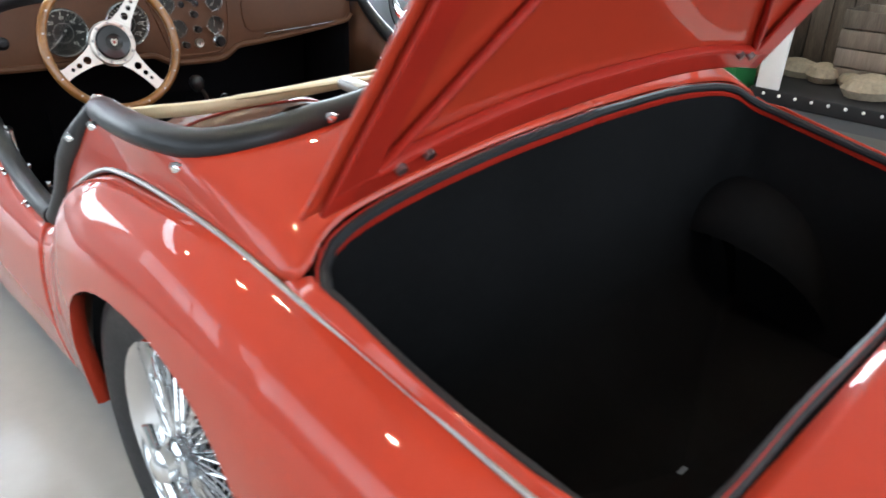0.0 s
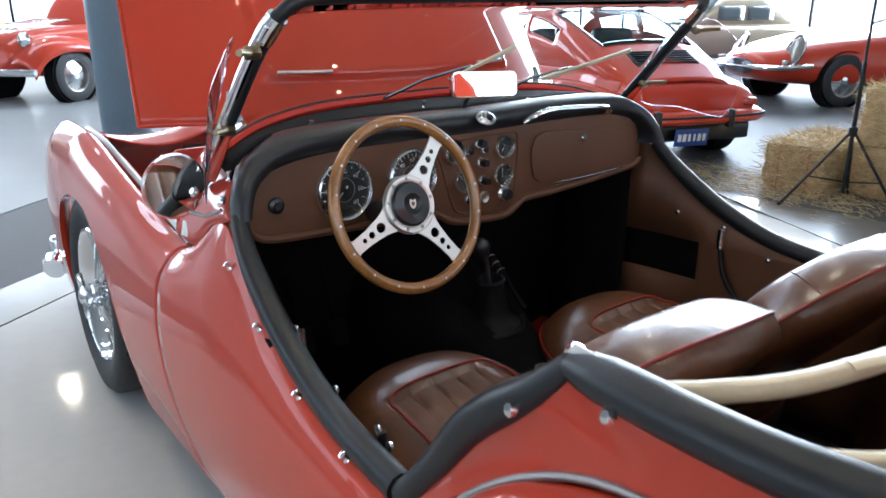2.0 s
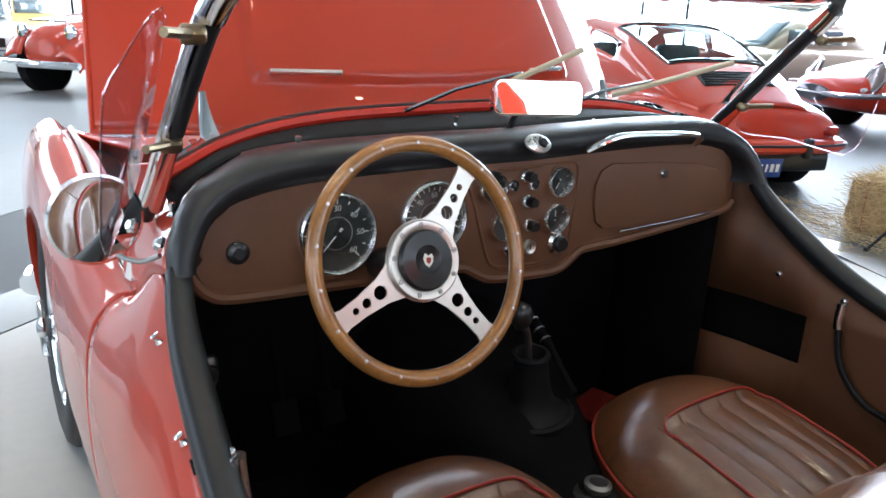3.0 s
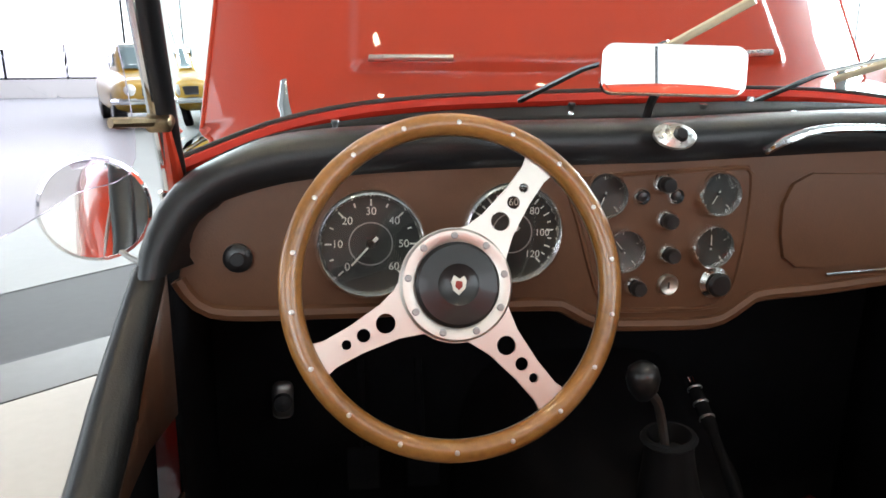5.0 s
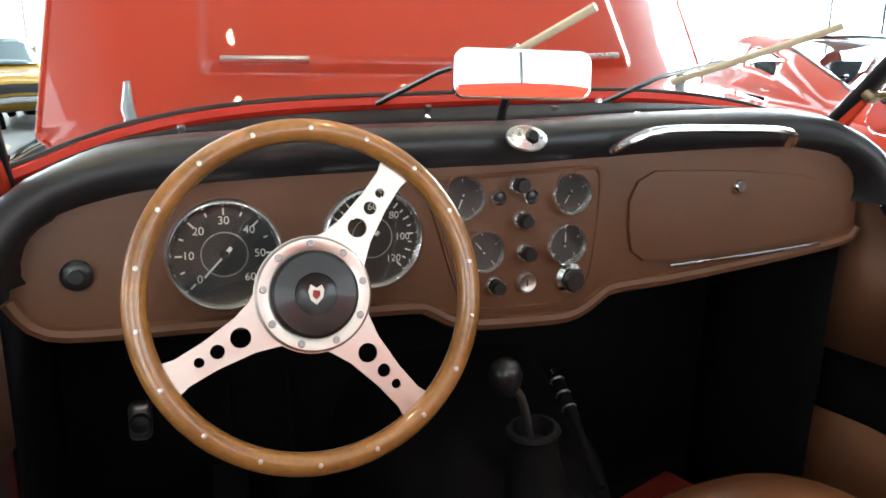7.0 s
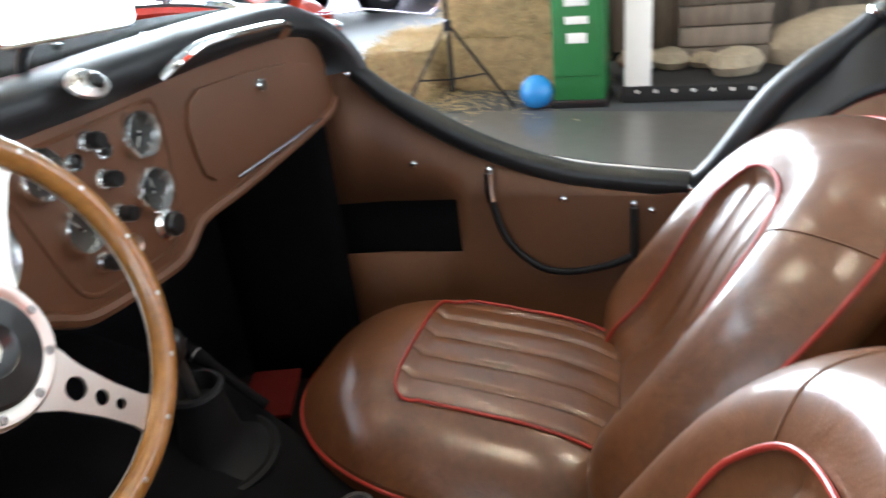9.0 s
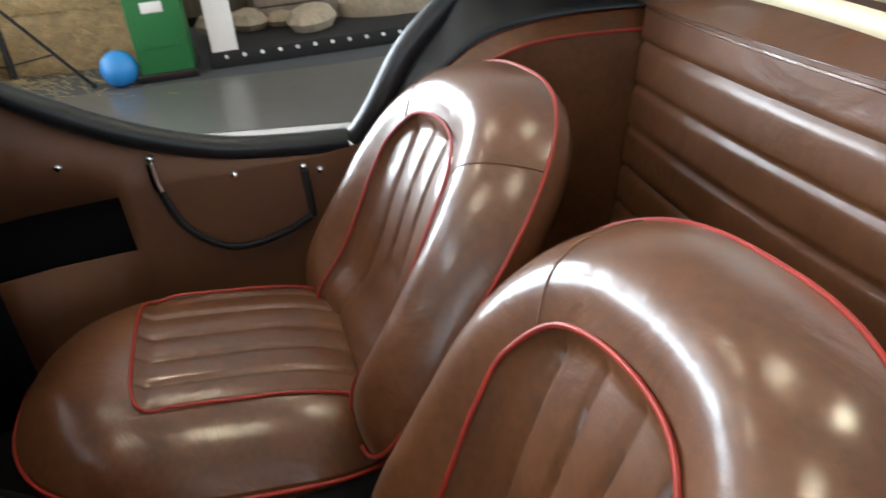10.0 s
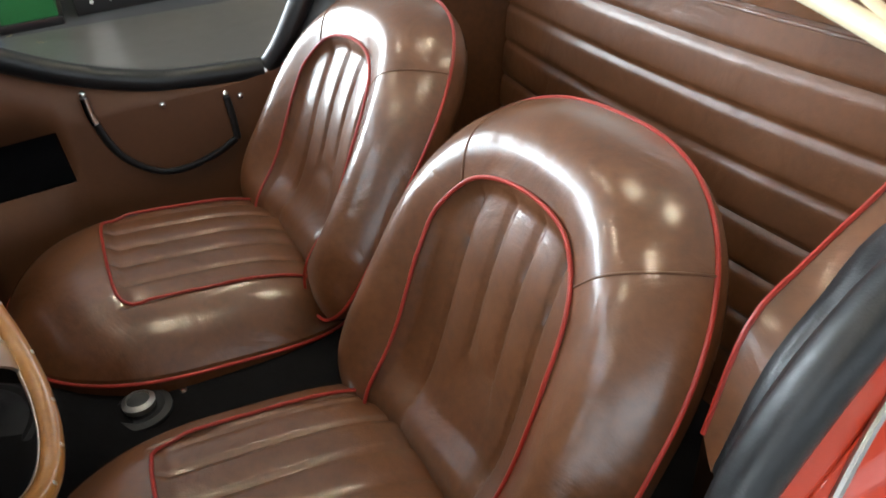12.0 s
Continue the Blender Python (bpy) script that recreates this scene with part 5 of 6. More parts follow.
    for x, v in [(p.x, p.y) for p in curve3([(-.138, .04, 0), (-.144, .20, 0), (-.145, .30, 0), (-.135, .372, 0), (-.088, .430, 0), (0, .447, 0), (.088, .430, 0), (.135, .372, 0), (.145, .30, 0), (.144, .20, 0), (.138, .04, 0)], 80)]:
        a = math.atan2(v - .29, x)
        ex, ev = back_edge(a)
        r = math.hypot(x, v - .29) / math.hypot(ex, ev - .29)
        arch.append(back_point(x, v, r) + N * .004)
    part("panel_piping", tube(arch, .0028, 8), PIPING, back)
    for x0, v0, x1, v1 in ((.112, .408, .150, .545), (-.128, .392, -.225, .470)):
        seam = []
        for k in range(14):
            x, v = x0 + (x1 - x0) * k / 13, v0 + (v1 - v0) * k / 13
            a = math.atan2(v - .29, x)
            ex, ev = back_edge(a)
            seam.append(back_point(x, v, math.hypot(x, v - .29) / math.hypot(ex, ev - .29)) + N * .0002)
        part("seam", tube(seam, .0016, 6), TRIM, back)


LEAN[0] = .049
seat(-.292, 38.5, -.020, -5.5)
seat(.290, 40.5, -.024, -5.5)
LEAN[0] = 0.0


# wire wheels
def road_wheel(y, zh, sx):
    m = Matrix.Translation((sx * .628, y, zh)) @ pose(0, 0, 0, 0, 90 * sx, 0)     # local z outward
    tyre = part("road_wheel", lathe([(.205, -.055), (.225, -.068), (.270, -.078), (.305, -.070), (.322, -.052), (.325, -.02), (.325, .02), (.322, .052), (.305, .070), (.270, .078), (.225, .066), (.207, .056)], m, 64), RUBBER, car, "wire-spoked wheel with a black tyre")
    part("wheel_rim", lathe([(.207, -.05), (.209, .056), (.215, .062), (.211, .066), (.203, .060), (.196, .045), (.186, .02), (.186, -.05)], m, 56), CHROME, tyre, "chrome wheel rim")
    part("wheel_hub", lathe([(0, -.05), (.050, -.05), (.050, -.03), (.036, -.02), (.036, .055), (.042, .060), (.042, .072), (.026, .085), (0, .088)], m, 28), CHROME, tyre)
    spokes = []
    for k in range(30):
        for inner, outer, zi, zo, tw in ((.040, .190, .052, .020, 14), (.046, .190, -.032, -.004, -16)):
            q = 2 * math.pi * k / 30
            for sgn in (-1, 1):
                if sgn > 0 and k % 2:
                    continue
                q2 = q + radians(tw * sgn)
                spokes.append(tube([(inner * math.cos(q), inner * math.sin(q), zi), (outer * math.cos(q2), outer * math.sin(q2), zo)], .0024, 5))
    part("spokes", moved(joined(*spokes), m), CHROME, tyre, "many thin chrome wire spokes")
    ears = joined(box(.155, .024, .020, pose(0, 0, .096), .008), lathe([(0, .080), (.034, .080), (.034, .098), (.020, .110), (0, .112)], None, 20))
    part("knock_off_nut", moved(ears, m @ pose(0, 0, 0, 0, 0, 35)), CHROME, tyre, "chrome two-eared wheel nut")
    part("brake_drum", lathe([(0, -.10), (.16, -.10), (.16, -.045), (0, -.045)], m, 32), BLACKP, tyre)
    well = [[Vector((sx * x, y + .355 * math.cos(q), .20 + .360 * math.sin(q))) for x in (.545, .58, .63, .695)] for q in [math.pi * k / 24 for k in range(25)]]
    back_wall = [[Vector((sx * .545, y + r * math.cos(q), .20 + r * math.sin(q))) for r in (.02, .2, .355)] for q in [math.pi * k / 24 for k in range(25)]]
    part("wheel_well", joined(surf(well), surf(back_wall)), MATBLACK, car, "", 60)


for y, zh in ((.07, .206), (2.335, .285)):
    for sx in (-1, 1):
        road_wheel(y, zh, sx)
part("underbody", box(1.16, 1.75, .03, pose(0, 1.20, .115), .008), MATBLACK, car, "dark underside")
part("sidelight", lathe([(0, 0), (.028, 0), (.026, .012), (.015, .02), (0, .022)], towards((-.60, 2.93, .735), (-.2, .5, .9)), 18), LENS_W, car)
for sx in (-1, 1):
    part("head_lamp", lathe([(0, -.05), (.085, -.04), (.09, 0), (.07, .03), (.03, .045), (0, .048)], towards((sx * .46, 3.10, .56), (0, 1, .05)), 28), LENS_W, car, "round headlamp")
    part("over_rider", box(.05, .06, .16, pose(sx * .66, 3.16, .22), .02, 3), CHROME, car, "chrome bumper end")
part("bumper", tube(curve3([(-.70, 3.02, .20), (-.62, 3.16, .20), (0, 3.24, .20), (.62, 3.16, .20), (.70, 3.02, .20)], 30), .035, 10, flat=1.3), CHROME, car, "chrome front bumper")
em = part("wing_badge", box(.004, .030, .034, pose(-.636, 1.545, .650, 0, 12, 8), .001), LABEL, car, "small pale badge on the scuttle side")

# ---- the hall ----
def slab(name, corners, z, thick, mat, label, category="floor"):
    return solid(name, prism(corners, thick, Matrix.Translation((0, 0, z - thick))), mat, label, category, kind="structure", smooth=0)


slab("floor", [(-11, -9), (15.5, -9), (15.5, 23), (-11, 23)], 0, .2, FLOORM, "worn grey sealed concrete hall floor")
slab("floor_display_area", [(-4.6, -6), (2.80, -6), (2.80, 1.6), (3.1, 2.6), (2.3, 5.46), (-.62, 3.30), (-1.39, 2.73), (-4.6, .36)], .004, .004, FLOOR, "pale grey glossy floor panel under the sports car")
slab("floor_far_area", [(-10.9, -4.2), (-1.83, 3.94), (-.28, 5.33), (3.0, 8.27), (9, 16), (9, 22.9), (-10.9, 22.9)], .004, .004, FLOORF, "pale grey sealed floor")
slab("floor_dark_strip", [(1.6, -6), (3.35, -6), (3.23, .37), (3.37, 1.65), (3.34, 1.97), (3.25, 2.75), (2.48, 1.03), (2.33, .43), (2.1, -.5)], .008, .004, FLOORD, "dark grey floor strip beside the display")
slab("floor_dark_band", [(-4.6, .37), (-1.39, 2.74), (-.62, 3.31), (.6, 4.21), (.45, 4.46), (-.80, 3.58), (-1.53, 3.04), (-4.72, .68)], .006, .006, FLOORD, "dark band along the edge of the pale floor")


H = 9.0


def wall(name, a, b, holes, thick=.3, mat=PLASTER, label="white plastered hall wall"):
    """A wall from a to b with rectangular openings (from, to, sill, head) along it."""
    a, b = Vector((*a, 0)), Vector((*b, 0))
    d = (b - a).normalized()
    long = (b - a).length
    m = Matrix.Translation(a) @ pose(0, 0, 0, 0, 0, math.degrees(math.atan2(d.y, d.x)))
    pieces = []

    def block(x0, x1, z0, z1):
        if x1 - x0 > .01 and z1 - z0 > .01:
            pieces.append(box(x1 - x0, thick, z1 - z0, m @ Matrix.Translation(((x0 + x1) / 2, 0, (z0 + z1) / 2))))
    x = 0
    for h0, h1, s, t in sorted(holes):
        block(x, h0, 0, H)
        block(h0, h1, 0, s)
        block(h0, h1, t, H)
        x = h1
    block(x, long, 0, H)
    w = solid(name, joined(*pieces), mat, label, "wall", kind="structure", smooth=0)
    for k, (h0, h1, s, t) in enumerate(holes):
        win = thing("window_%d" % (k + 1), "tall bright window with a thin dark frame", "window", m, kind="structure")
        for x0 in [h0 + (h1 - h0) * q / 4 for q in range(5)]:
            part("window_frame", box(.06, .08, t - s, Matrix.Translation((min(max(x0, h0 + .03), h1 - .03), 0, (s + t) / 2)), .006), TRIPOD, win)
        for z0 in (s + .03, s + (t - s) * .62, t - .03):
            part("window_rail", box(h1 - h0, .07, .05, Matrix.Translation(((h0 + h1) / 2, 0, z0)), .006), TRIPOD, win)
    return w


wall("wall_north", (-11, 23), (15.5, 23), [(.8, 7.2, .5, 6.2), (8.2, 14.6, .5, 6.2), (15.8, 22.2, .5, 6.2), (23.2, 26.2, .5, 6.2)])
wall("wall_west", (-11, -9), (-11, 23), [(2.0, 8.6, .8, 5.4), (9.8, 16.4, .8, 5.4), (17.6, 24.2, .8, 5.4)], mat=GREYWALL, label="grey painted hall wall")
# these openings are out of view, added for the fill lamps behind the car
wall("wall_south", (-11, -9), (15.5, -9), [(4.5, 10.5, .8, 5.2), (12.5, 18.5, .8, 5.2)])
wall("wall_east", (15.5, -9), (15.5, 23), [(14.5, 20.7, .4, 8.7), (21.3, 27.5, .4, 8.7)])
strips = [box(27.1, 20.3, .2, pose(2.25, .85, H + .1)), box(27.1, 9.6, .2, pose(2.25, 18.5, H + .1)), box(3.9, 2.7, .2, pose(-9.35, 12.35, H + .1)), box(6.4, 2.7, .2, pose(12.6, 12.35, H + .1))]
ceiling = solid("ceiling", joined(*strips), CEIL, "pale painted hall ceiling", "ceiling", kind="structure", smooth=0)
for k in range(17):
    solid("trim", box(.09, 2.7, .16, pose(-7.2 + 1.02 * k, 12.35, H + .02)), TRIPOD, "dark glazing bar of the roof light", "trim", kind="structure", smooth=0)
solid("trim", box(16.6, .09, .16, pose(1.0, 12.4, H + .03)), TRIPOD, "dark glazing bar of the roof light", "trim", kind="structure", smooth=0)
for nm, m, w, h in (("backdrop_north", pose(6.5, 25.5, 2.5, 90), 60, 12), ("backdrop_south", pose(2, -11.5, 2.5, 90), 60, 12), ("backdrop_west", pose(-13.5, 7, 2.5, 90, 0, 90), 60, 12), ("backdrop_east", pose(18.5, 7, 2.5, 90, 0, 90), 60, 12)):
    glow = STREET if nm in ("backdrop_west", "backdrop_south") else OUTSIDE
    solid(nm, ([(-w / 2, -h / 2, 0), (w / 2, -h / 2, 0), (w / 2, h / 2, 0), (-w / 2, h / 2, 0)], [(0, 1, 2, 3)]), glow, "bright daylight outside the windows", "backdrop", kind="structure", smooth=0, m=m)
for sx, sy in SPOTS:
    lamp = thing("ceiling_spotlight", "small warm round ceiling spotlight", "lamp", pose(sx, sy, 6.5), "ceiling spotlights")
    part("housing", lathe([(.09, -.13), (.095, -.13), (.095, 0), (.02, 0)], None, 24), PLASTER, lamp)
    part("stem", tube([(0, 0, -.01), (0, 0, H - 6.5)], .012, 8), PLASTER, lamp)
    part("bulb", lathe([(0, -.10), (.075, -.10), (.075, -.095), (0, -.095)], None, 20), LAMPGLOW, lamp)

col = thing("column", "round blue-grey painted steel column", "column", pose(.42, 6.2, 0), kind="structure")
part("shaft", lathe([(.19, 0), (.19, H)], None, 40), COLUMN, col)
part("collar", lathe([(.19, 0), (.23, 0), (.23, .03), (.19, .04)], None, 40), COLUMN, col)
card = solid("floor_card", box(1.7, .50, .010, pose(-1.52, 10.05, .010, 0, 0, 72), .003), TAN, "large flat tan card lying on the floor", "card")


# ---- other cars in the hall ----
def car_loft(stations, n=26):
    """A closed car shell: stations of (x, half width, bottom, waist, top, squareness)."""
    xs = [s[0] for s in stations]
    rows = []
    for i in range(61):
        x = xs[0] + (xs[-1] - xs[0]) * i / 60
        w, lo, mid, hi, sq = [hermite(xs, [s[k] for s in stations], x) for k in range(1, 6)]
        row = []
        for k in range(n):
            q = 2 * math.pi * k / n
            c, s = math.cos(q), math.sin(q)
            yy = w * math.copysign(abs(c) ** sq, c)
            zz = mid + (hi - mid) * abs(s) ** sq if s >= 0 else mid - (mid - lo) * abs(s) ** (sq * .6)
            row.append(Vector((x, yy, zz)))
        rows.append(row)
    v, f = surf(rows, wrap=True, flip=True)
    f.append(tuple(range(n)))
    f.append(tuple(60 * n + k for k in range(n))[::-1])
    return v, f


def plain_wheel(parent, x, y, r, wide, spoke=True):
    sy = 1 if y > 0 else -1
    m = Matrix.Translation((x, y, r)) @ pose(0, 0, 0, -90 * sy, 0, 0)
    w = part("wheel", lathe([(r * .62, -wide / 2), (r * .8, -wide * .52), (r * .97, -wide * .42), (r, -wide * .2), (r, wide * .2), (r * .97, wide * .42), (r * .8, wide * .52), (r * .62, wide / 2)], m, 40), RUBBER, parent, "black tyre on a bright wheel")
    part("rim", lathe([(r * .63, -.03), (r * .63, wide * .46), (r * .58, wide * .40), (r * .54, .0), (.03, -.01), (.03, -.03)] if spoke else [(r * .63, -.03), (r * .63, wide * .46), (r * .5, wide * .42), (r * .40, wide * .30), (r * .2, wide * .45), (.0, wide * .48)], m, 36), CHROME if not spoke else STEEL, w)
    if spoke:
        part("spokes", moved(joined(*[tube([(.03 * math.cos(q), .03 * math.sin(q), wide * .32), (r * .58 * math.cos(q + .3 * s), r * .58 * math.sin(q + .3 * s), wide * .12)], .006, 4) for q in [2 * math.pi * k / 18 for k in range(18)] for s in (-1, 1)]), m), CHROME, w)
        part("hub", lathe([(0, 0), (.05, 0), (.045, wide * .42), (0, wide * .45)], m, 16), CHROME, w)
    # black ring and disc standing in for the shade inside the wheel arch
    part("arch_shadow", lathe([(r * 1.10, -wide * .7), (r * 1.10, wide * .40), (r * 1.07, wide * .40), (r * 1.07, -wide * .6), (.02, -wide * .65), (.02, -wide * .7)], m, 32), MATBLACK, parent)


def sheet_on(points, mat, name, parent, label="", thick=.006):
    """A small panel through a grid of points, a little proud of what it lies on."""
    return part(name, surf(points), mat, parent, label, 60, thick, 0)


# red rear-engined coupe, seen from behind
def coupe():
    c = thing("coupe", "red rear-engined coupe seen from behind, with a sloping glass rear window", "car", Matrix.Translation((3.83, 3.38, 0)) @ pose(0, 0, 0, 0, 0, 70) @ Matrix.Diagonal((1, .94, .86, 1)))
    body = part("body", car_loft([(0, .50, .34, .52, .62, .8), (.06, .70, .30, .52, .70, .75), (.30, .79, .22, .50, .80, .68), (.75, .805, .20, .50, .88, .62), (1.4, .80, .18, .50, .86, .58), (2.4, .79, .18, .50, .84, .58), (3.0, .79, .20, .52, .83, .62), (3.6, .74, .24, .52, .76, .7), (4.0, .60, .30, .52, .66, .8), (4.12, .40, .36, .50, .58, .9)]), PAINT, c, "red painted body", 60)
    roof = [(0.10, .46, .60, .66, .74, .8), (.40, .56, .70, .78, .92, .74), (.75, .62, .70, .86, 1.10, .66), (1.15, .64, .70, .92, 1.27, .58), (1.55, .64, .70, .94, 1.38, .52), (2.0, .64, .70, .94, 1.42, .48), (2.5, .62, .70, .92, 1.36, .50), (2.9, .60, .70, .86, 1.08, .6), (3.1, .58, .70, .80, .86, .7)]
    n = 78
    shell, skin = car_loft(roof, n)
    open_skin = []
    for f in skin:
        if len(f) > 4:
            continue
        row, k = min(i // n for i in f), (sum(i % n for i in f) / 4)
        x, q = .10 + 3.0 * row / 60, 360 * (min(i % n for i in f) + .5) / n
        rear = .64 <= x < 1.40 and 50 < q < 130
        front = 2.50 < x < 2.95 and 40 < q < 140
        side = 1.15 < x < 2.50 and (8 < q < 33 or 147 < q < 172) and not 1.70 < x < 1.80
        if not (rear or front or side):
            open_skin.append(f)
    part("roof", (shell, open_skin), PAINT, c, "", 60, .012)
    part("cabin_floor", box(2.4, 1.1, .03, pose(1.75, 0, .872), .01), BLACKV, c)
    for sy in (-1, 1):
        part("seat", box(.16, .44, .34, pose(1.78, sy * .33, .99, 0, 12, 0), .06, 3), BLACKV, c, "dark seat behind the glass")

    def roof_pt(x, q, off=.008):
        xs = [s[0] for s in roof]
        w, lo, mid, hi, sq = [hermite(xs, [s[k] for s in roof], x) for k in range(1, 6)]
        cc, ss = math.cos(radians(q)), math.sin(radians(q))
        p = Vector((x, w * math.copysign(abs(cc) ** sq, cc), mid + (hi - mid) * abs(ss) ** sq))
        return p + Vector((-.35, cc * .6, ss)).normalized() * off if x < 1.5 else p + Vector((0, cc * .8, ss)).normalized() * off
    win = sheet_on([[roof_pt(.64 + .76 * i / 10, 52 + 76 * j / 16) for j in range(17)] for i in range(11)], CLEAR, "rear_window", c, "sloping rear window")
    part("window_rubber", tube([roof_pt(.64, 52 + 76 * j / 16, .012) for j in range(17)] + [roof_pt(.64 + .76 * i / 10, 128, .012) for i in range(11)] + [roof_pt(1.40, 128 - 76 * j / 16, .012) for j in range(17)] + [roof_pt(1.4 - .76 * i / 10, 52, .012) for i in range(11)], .012, 6), BLACKP, win)
    for q0, q1 in ((8, 32), (172, 148)):
        sheet_on([[roof_pt(1.12 + .50 * i / 8 + .10 * j / 6, q0 + (q1 - q0) * j / 6) for j in range(7)] for i in range(9)], CLEAR, "quarter_window", c)
        sheet_on([[roof_pt(1.80 + .72 * i / 8 - .04 * j / 6, q0 + (q1 - q0) * j / 6) for j in range(7)] for i in range(9)], CLEAR, "side_window", c)
    grille = part("engine_grille", box(.20, .62, .016, pose(.40, 0, .925, 0, -31, 0), .006), BLACKP, c, "black slatted engine grille")
    for k in range(6):
        part("slat", box(.008, .58, .012, pose(.32 + .030 * k, 0, .892 + .018 * k, 0, -31, 0), .002), RUBBER, grille)
    part("rear_bumper", joined(tube(curve3([(.30, .78, .44), (.05, .72, .44), (-.05, .45, .44), (-.07, 0, .44), (-.05, -.45, .44), (.05, -.72, .44), (.30, -.78, .44)], 40), .055, 10, flat=1.25)), PAINT, c, "red rear bumper")
    part("bumper_strip", tube(curve3([(.30, .83, .45), (.02, .775, .45), (-.10, .47, .45), (-.125, 0, .45), (-.10, -.47, .45), (.02, -.775, .45), (.30, -.83, .45)], 40), .012, 8), RUBBER, c)
    part("lower_valance", box(.12, 1.24, .16, pose(.04, 0, .30), .03, 3), BLACKP, c, "dark lower valance")
    for sy in (-1, 1):
        part("tail_lamp", box(.10, .26, .075, pose(.075, sy * .56, .55, 0, 0, sy * 25), .02, 3), LENS_R, c, "red tail lamp")
        part("overrider", box(.07, .07, .17, pose(-.10, sy * .34, .43), .025, 3), BLACKP, c, "black rubber overrider")
    part("exhaust_pipe", tube([(.2, .42, .25), (-.10, .42, .25)], .035, 14), CHROME, c, "chrome exhaust pipe")
    plate = part("number_plate", box(.012, .31, .155, pose(-.085, .0, .27, 0, -6, 0), .004), PLATEB, c, "blue number plate with pale bars")
    for k, w in enumerate((.045, .045, .03, .02, .04, .04)):
        part("bar", box(.004, w * .7, .065, pose(-.0935, .115 - .046 * k, .27, 0, -6, 0)), LABEL, plate)
    for x in (.62, 2.85):
        for sy in (-1, 1):
            plain_wheel(c, x, sy * .70, .31, .17, False)
    part("aerial", tube([(2.9, .62, .82), (2.8, .66, 1.75)], .005, 6), TRIPOD, c)


coupe()


# long-bonnet red sports car behind the bales
def roadster():
    c = thing("grand_tourer", "red long-nosed sports car with faired headlamps and wire wheels", "car", Matrix.Translation((7.76, 5.42, 0)) @ pose(0, 0, 0, 0, 0, -24))
    st = [(0, .20, .40, .50, .58, .8), (.06, .40, .34, .49, .63, .8), (.25, .62, .28, .48, .70, .75), (.6, .74, .24, .48, .79, .68), (1.1, .80, .20, .48, .86, .62), (1.9, .82, .19, .48, .90, .58), (2.5, .82, .19, .48, .88, .56), (3.4, .82, .19, .50, .84, .56), (4.0, .76, .24, .52, .78, .62), (4.45, .45, .34, .52, .64, .8)]
    part("body", car_loft(st), PAINT, c, "red painted body", 60)
    part("bonnet_bulge", surf([[Vector((.25 + 1.6 * i / 20, -.22 + .44 * j / 10, hermite([s[0] for s in st], [s[4] for s in st], .25 + 1.6 * i / 20) + .045 * math.sin(math.pi * i / 20) * math.sin(math.pi * j / 10) - .004)) for j in range(11)] for i in range(21)], flip=False), PAINT, c, "", 60)
    part("mouth", lathe([(.0, 0), (.19, 0), (.20, .02), (.18, .03), (0, .028)], Matrix.Translation((.02, 0, .47)) @ pose(0, 0, 0, 0, -90, 0) @ Matrix.Diagonal((.48, 1.7, 1, 1)), 30), BLACKP, c, "dark oval air intake")
    part("mouth_bar", tube([(-.015, -.30, .47), (-.03, 0, .47), (-.015, .30, .47)], .014, 8), CHROME, c)
    for sy in (-1, 1):
        lamp = part("head_lamp", lathe([(0, -.06), (.115, -.05), (.12, 0), (.09, .045), (.04, .065), (0, .07)], Matrix.Translation((.36, sy * .57, .66)) @ pose(0, 0, 0, 0, -62, -sy * 14) @ Matrix.Diagonal((1.8, 1, .55, 1)), 28), LAMPG, c, "faired-in headlamp with a chrome ring")
        part("chrome_ring", tube([Matrix.Translation((.35, sy * .575, .665)) @ pose(0, 0, 0, 0, -62, -sy * 14) @ Vector((.212 * math.cos(q), .122 * math.sin(q), .004)) for q in [2 * math.pi * k / 30 for k in range(30)]], .012, 6, closed=True), CHROME, lamp)
        part("quarter_bumper", tube(curve3([(-.02, sy * .25, .47), (.03, sy * .50, .47), (.18, sy * .70, .48), (.45, sy * .81, .50)], 16), .030, 8), CHROME, c, "slim chrome quarter bumper")
        part("side_lamp", box(.16, .06, .05, pose(.20, sy * .64, .545, 0, 0, -sy * 40), .02, 3), LENS_W, c)
        for x in (.95, 3.38):
            plain_wheel(c, x, sy * .72, .32, .16)
        part("door_line", tube([(2.28, sy * .815, .30), (2.26, sy * .83, .55), (2.22, sy * .79, .78)], .006, 6), BLACKP, c)
    part("windscreen", surf([[Vector((2.15 + .38 * i / 6 + .16 * abs(j / 6 - 1) ** 2, -.58 + 1.16 * j / 12, .86 + .30 * i / 6)) for j in range(13)] for i in range(7)]), TINT, c, "raked windscreen", 60, .006)
    part("soft_top", car_loft([(2.35, .56, .80, .86, 1.02, .7), (2.6, .58, .80, .92, 1.18, .6), (3.1, .58, .80, .92, 1.20, .55), (3.6, .55, .76, .86, 1.02, .6), (4.0, .45, .72, .76, .82, .8)]), BLACKV, c, "", 60)


roadster()


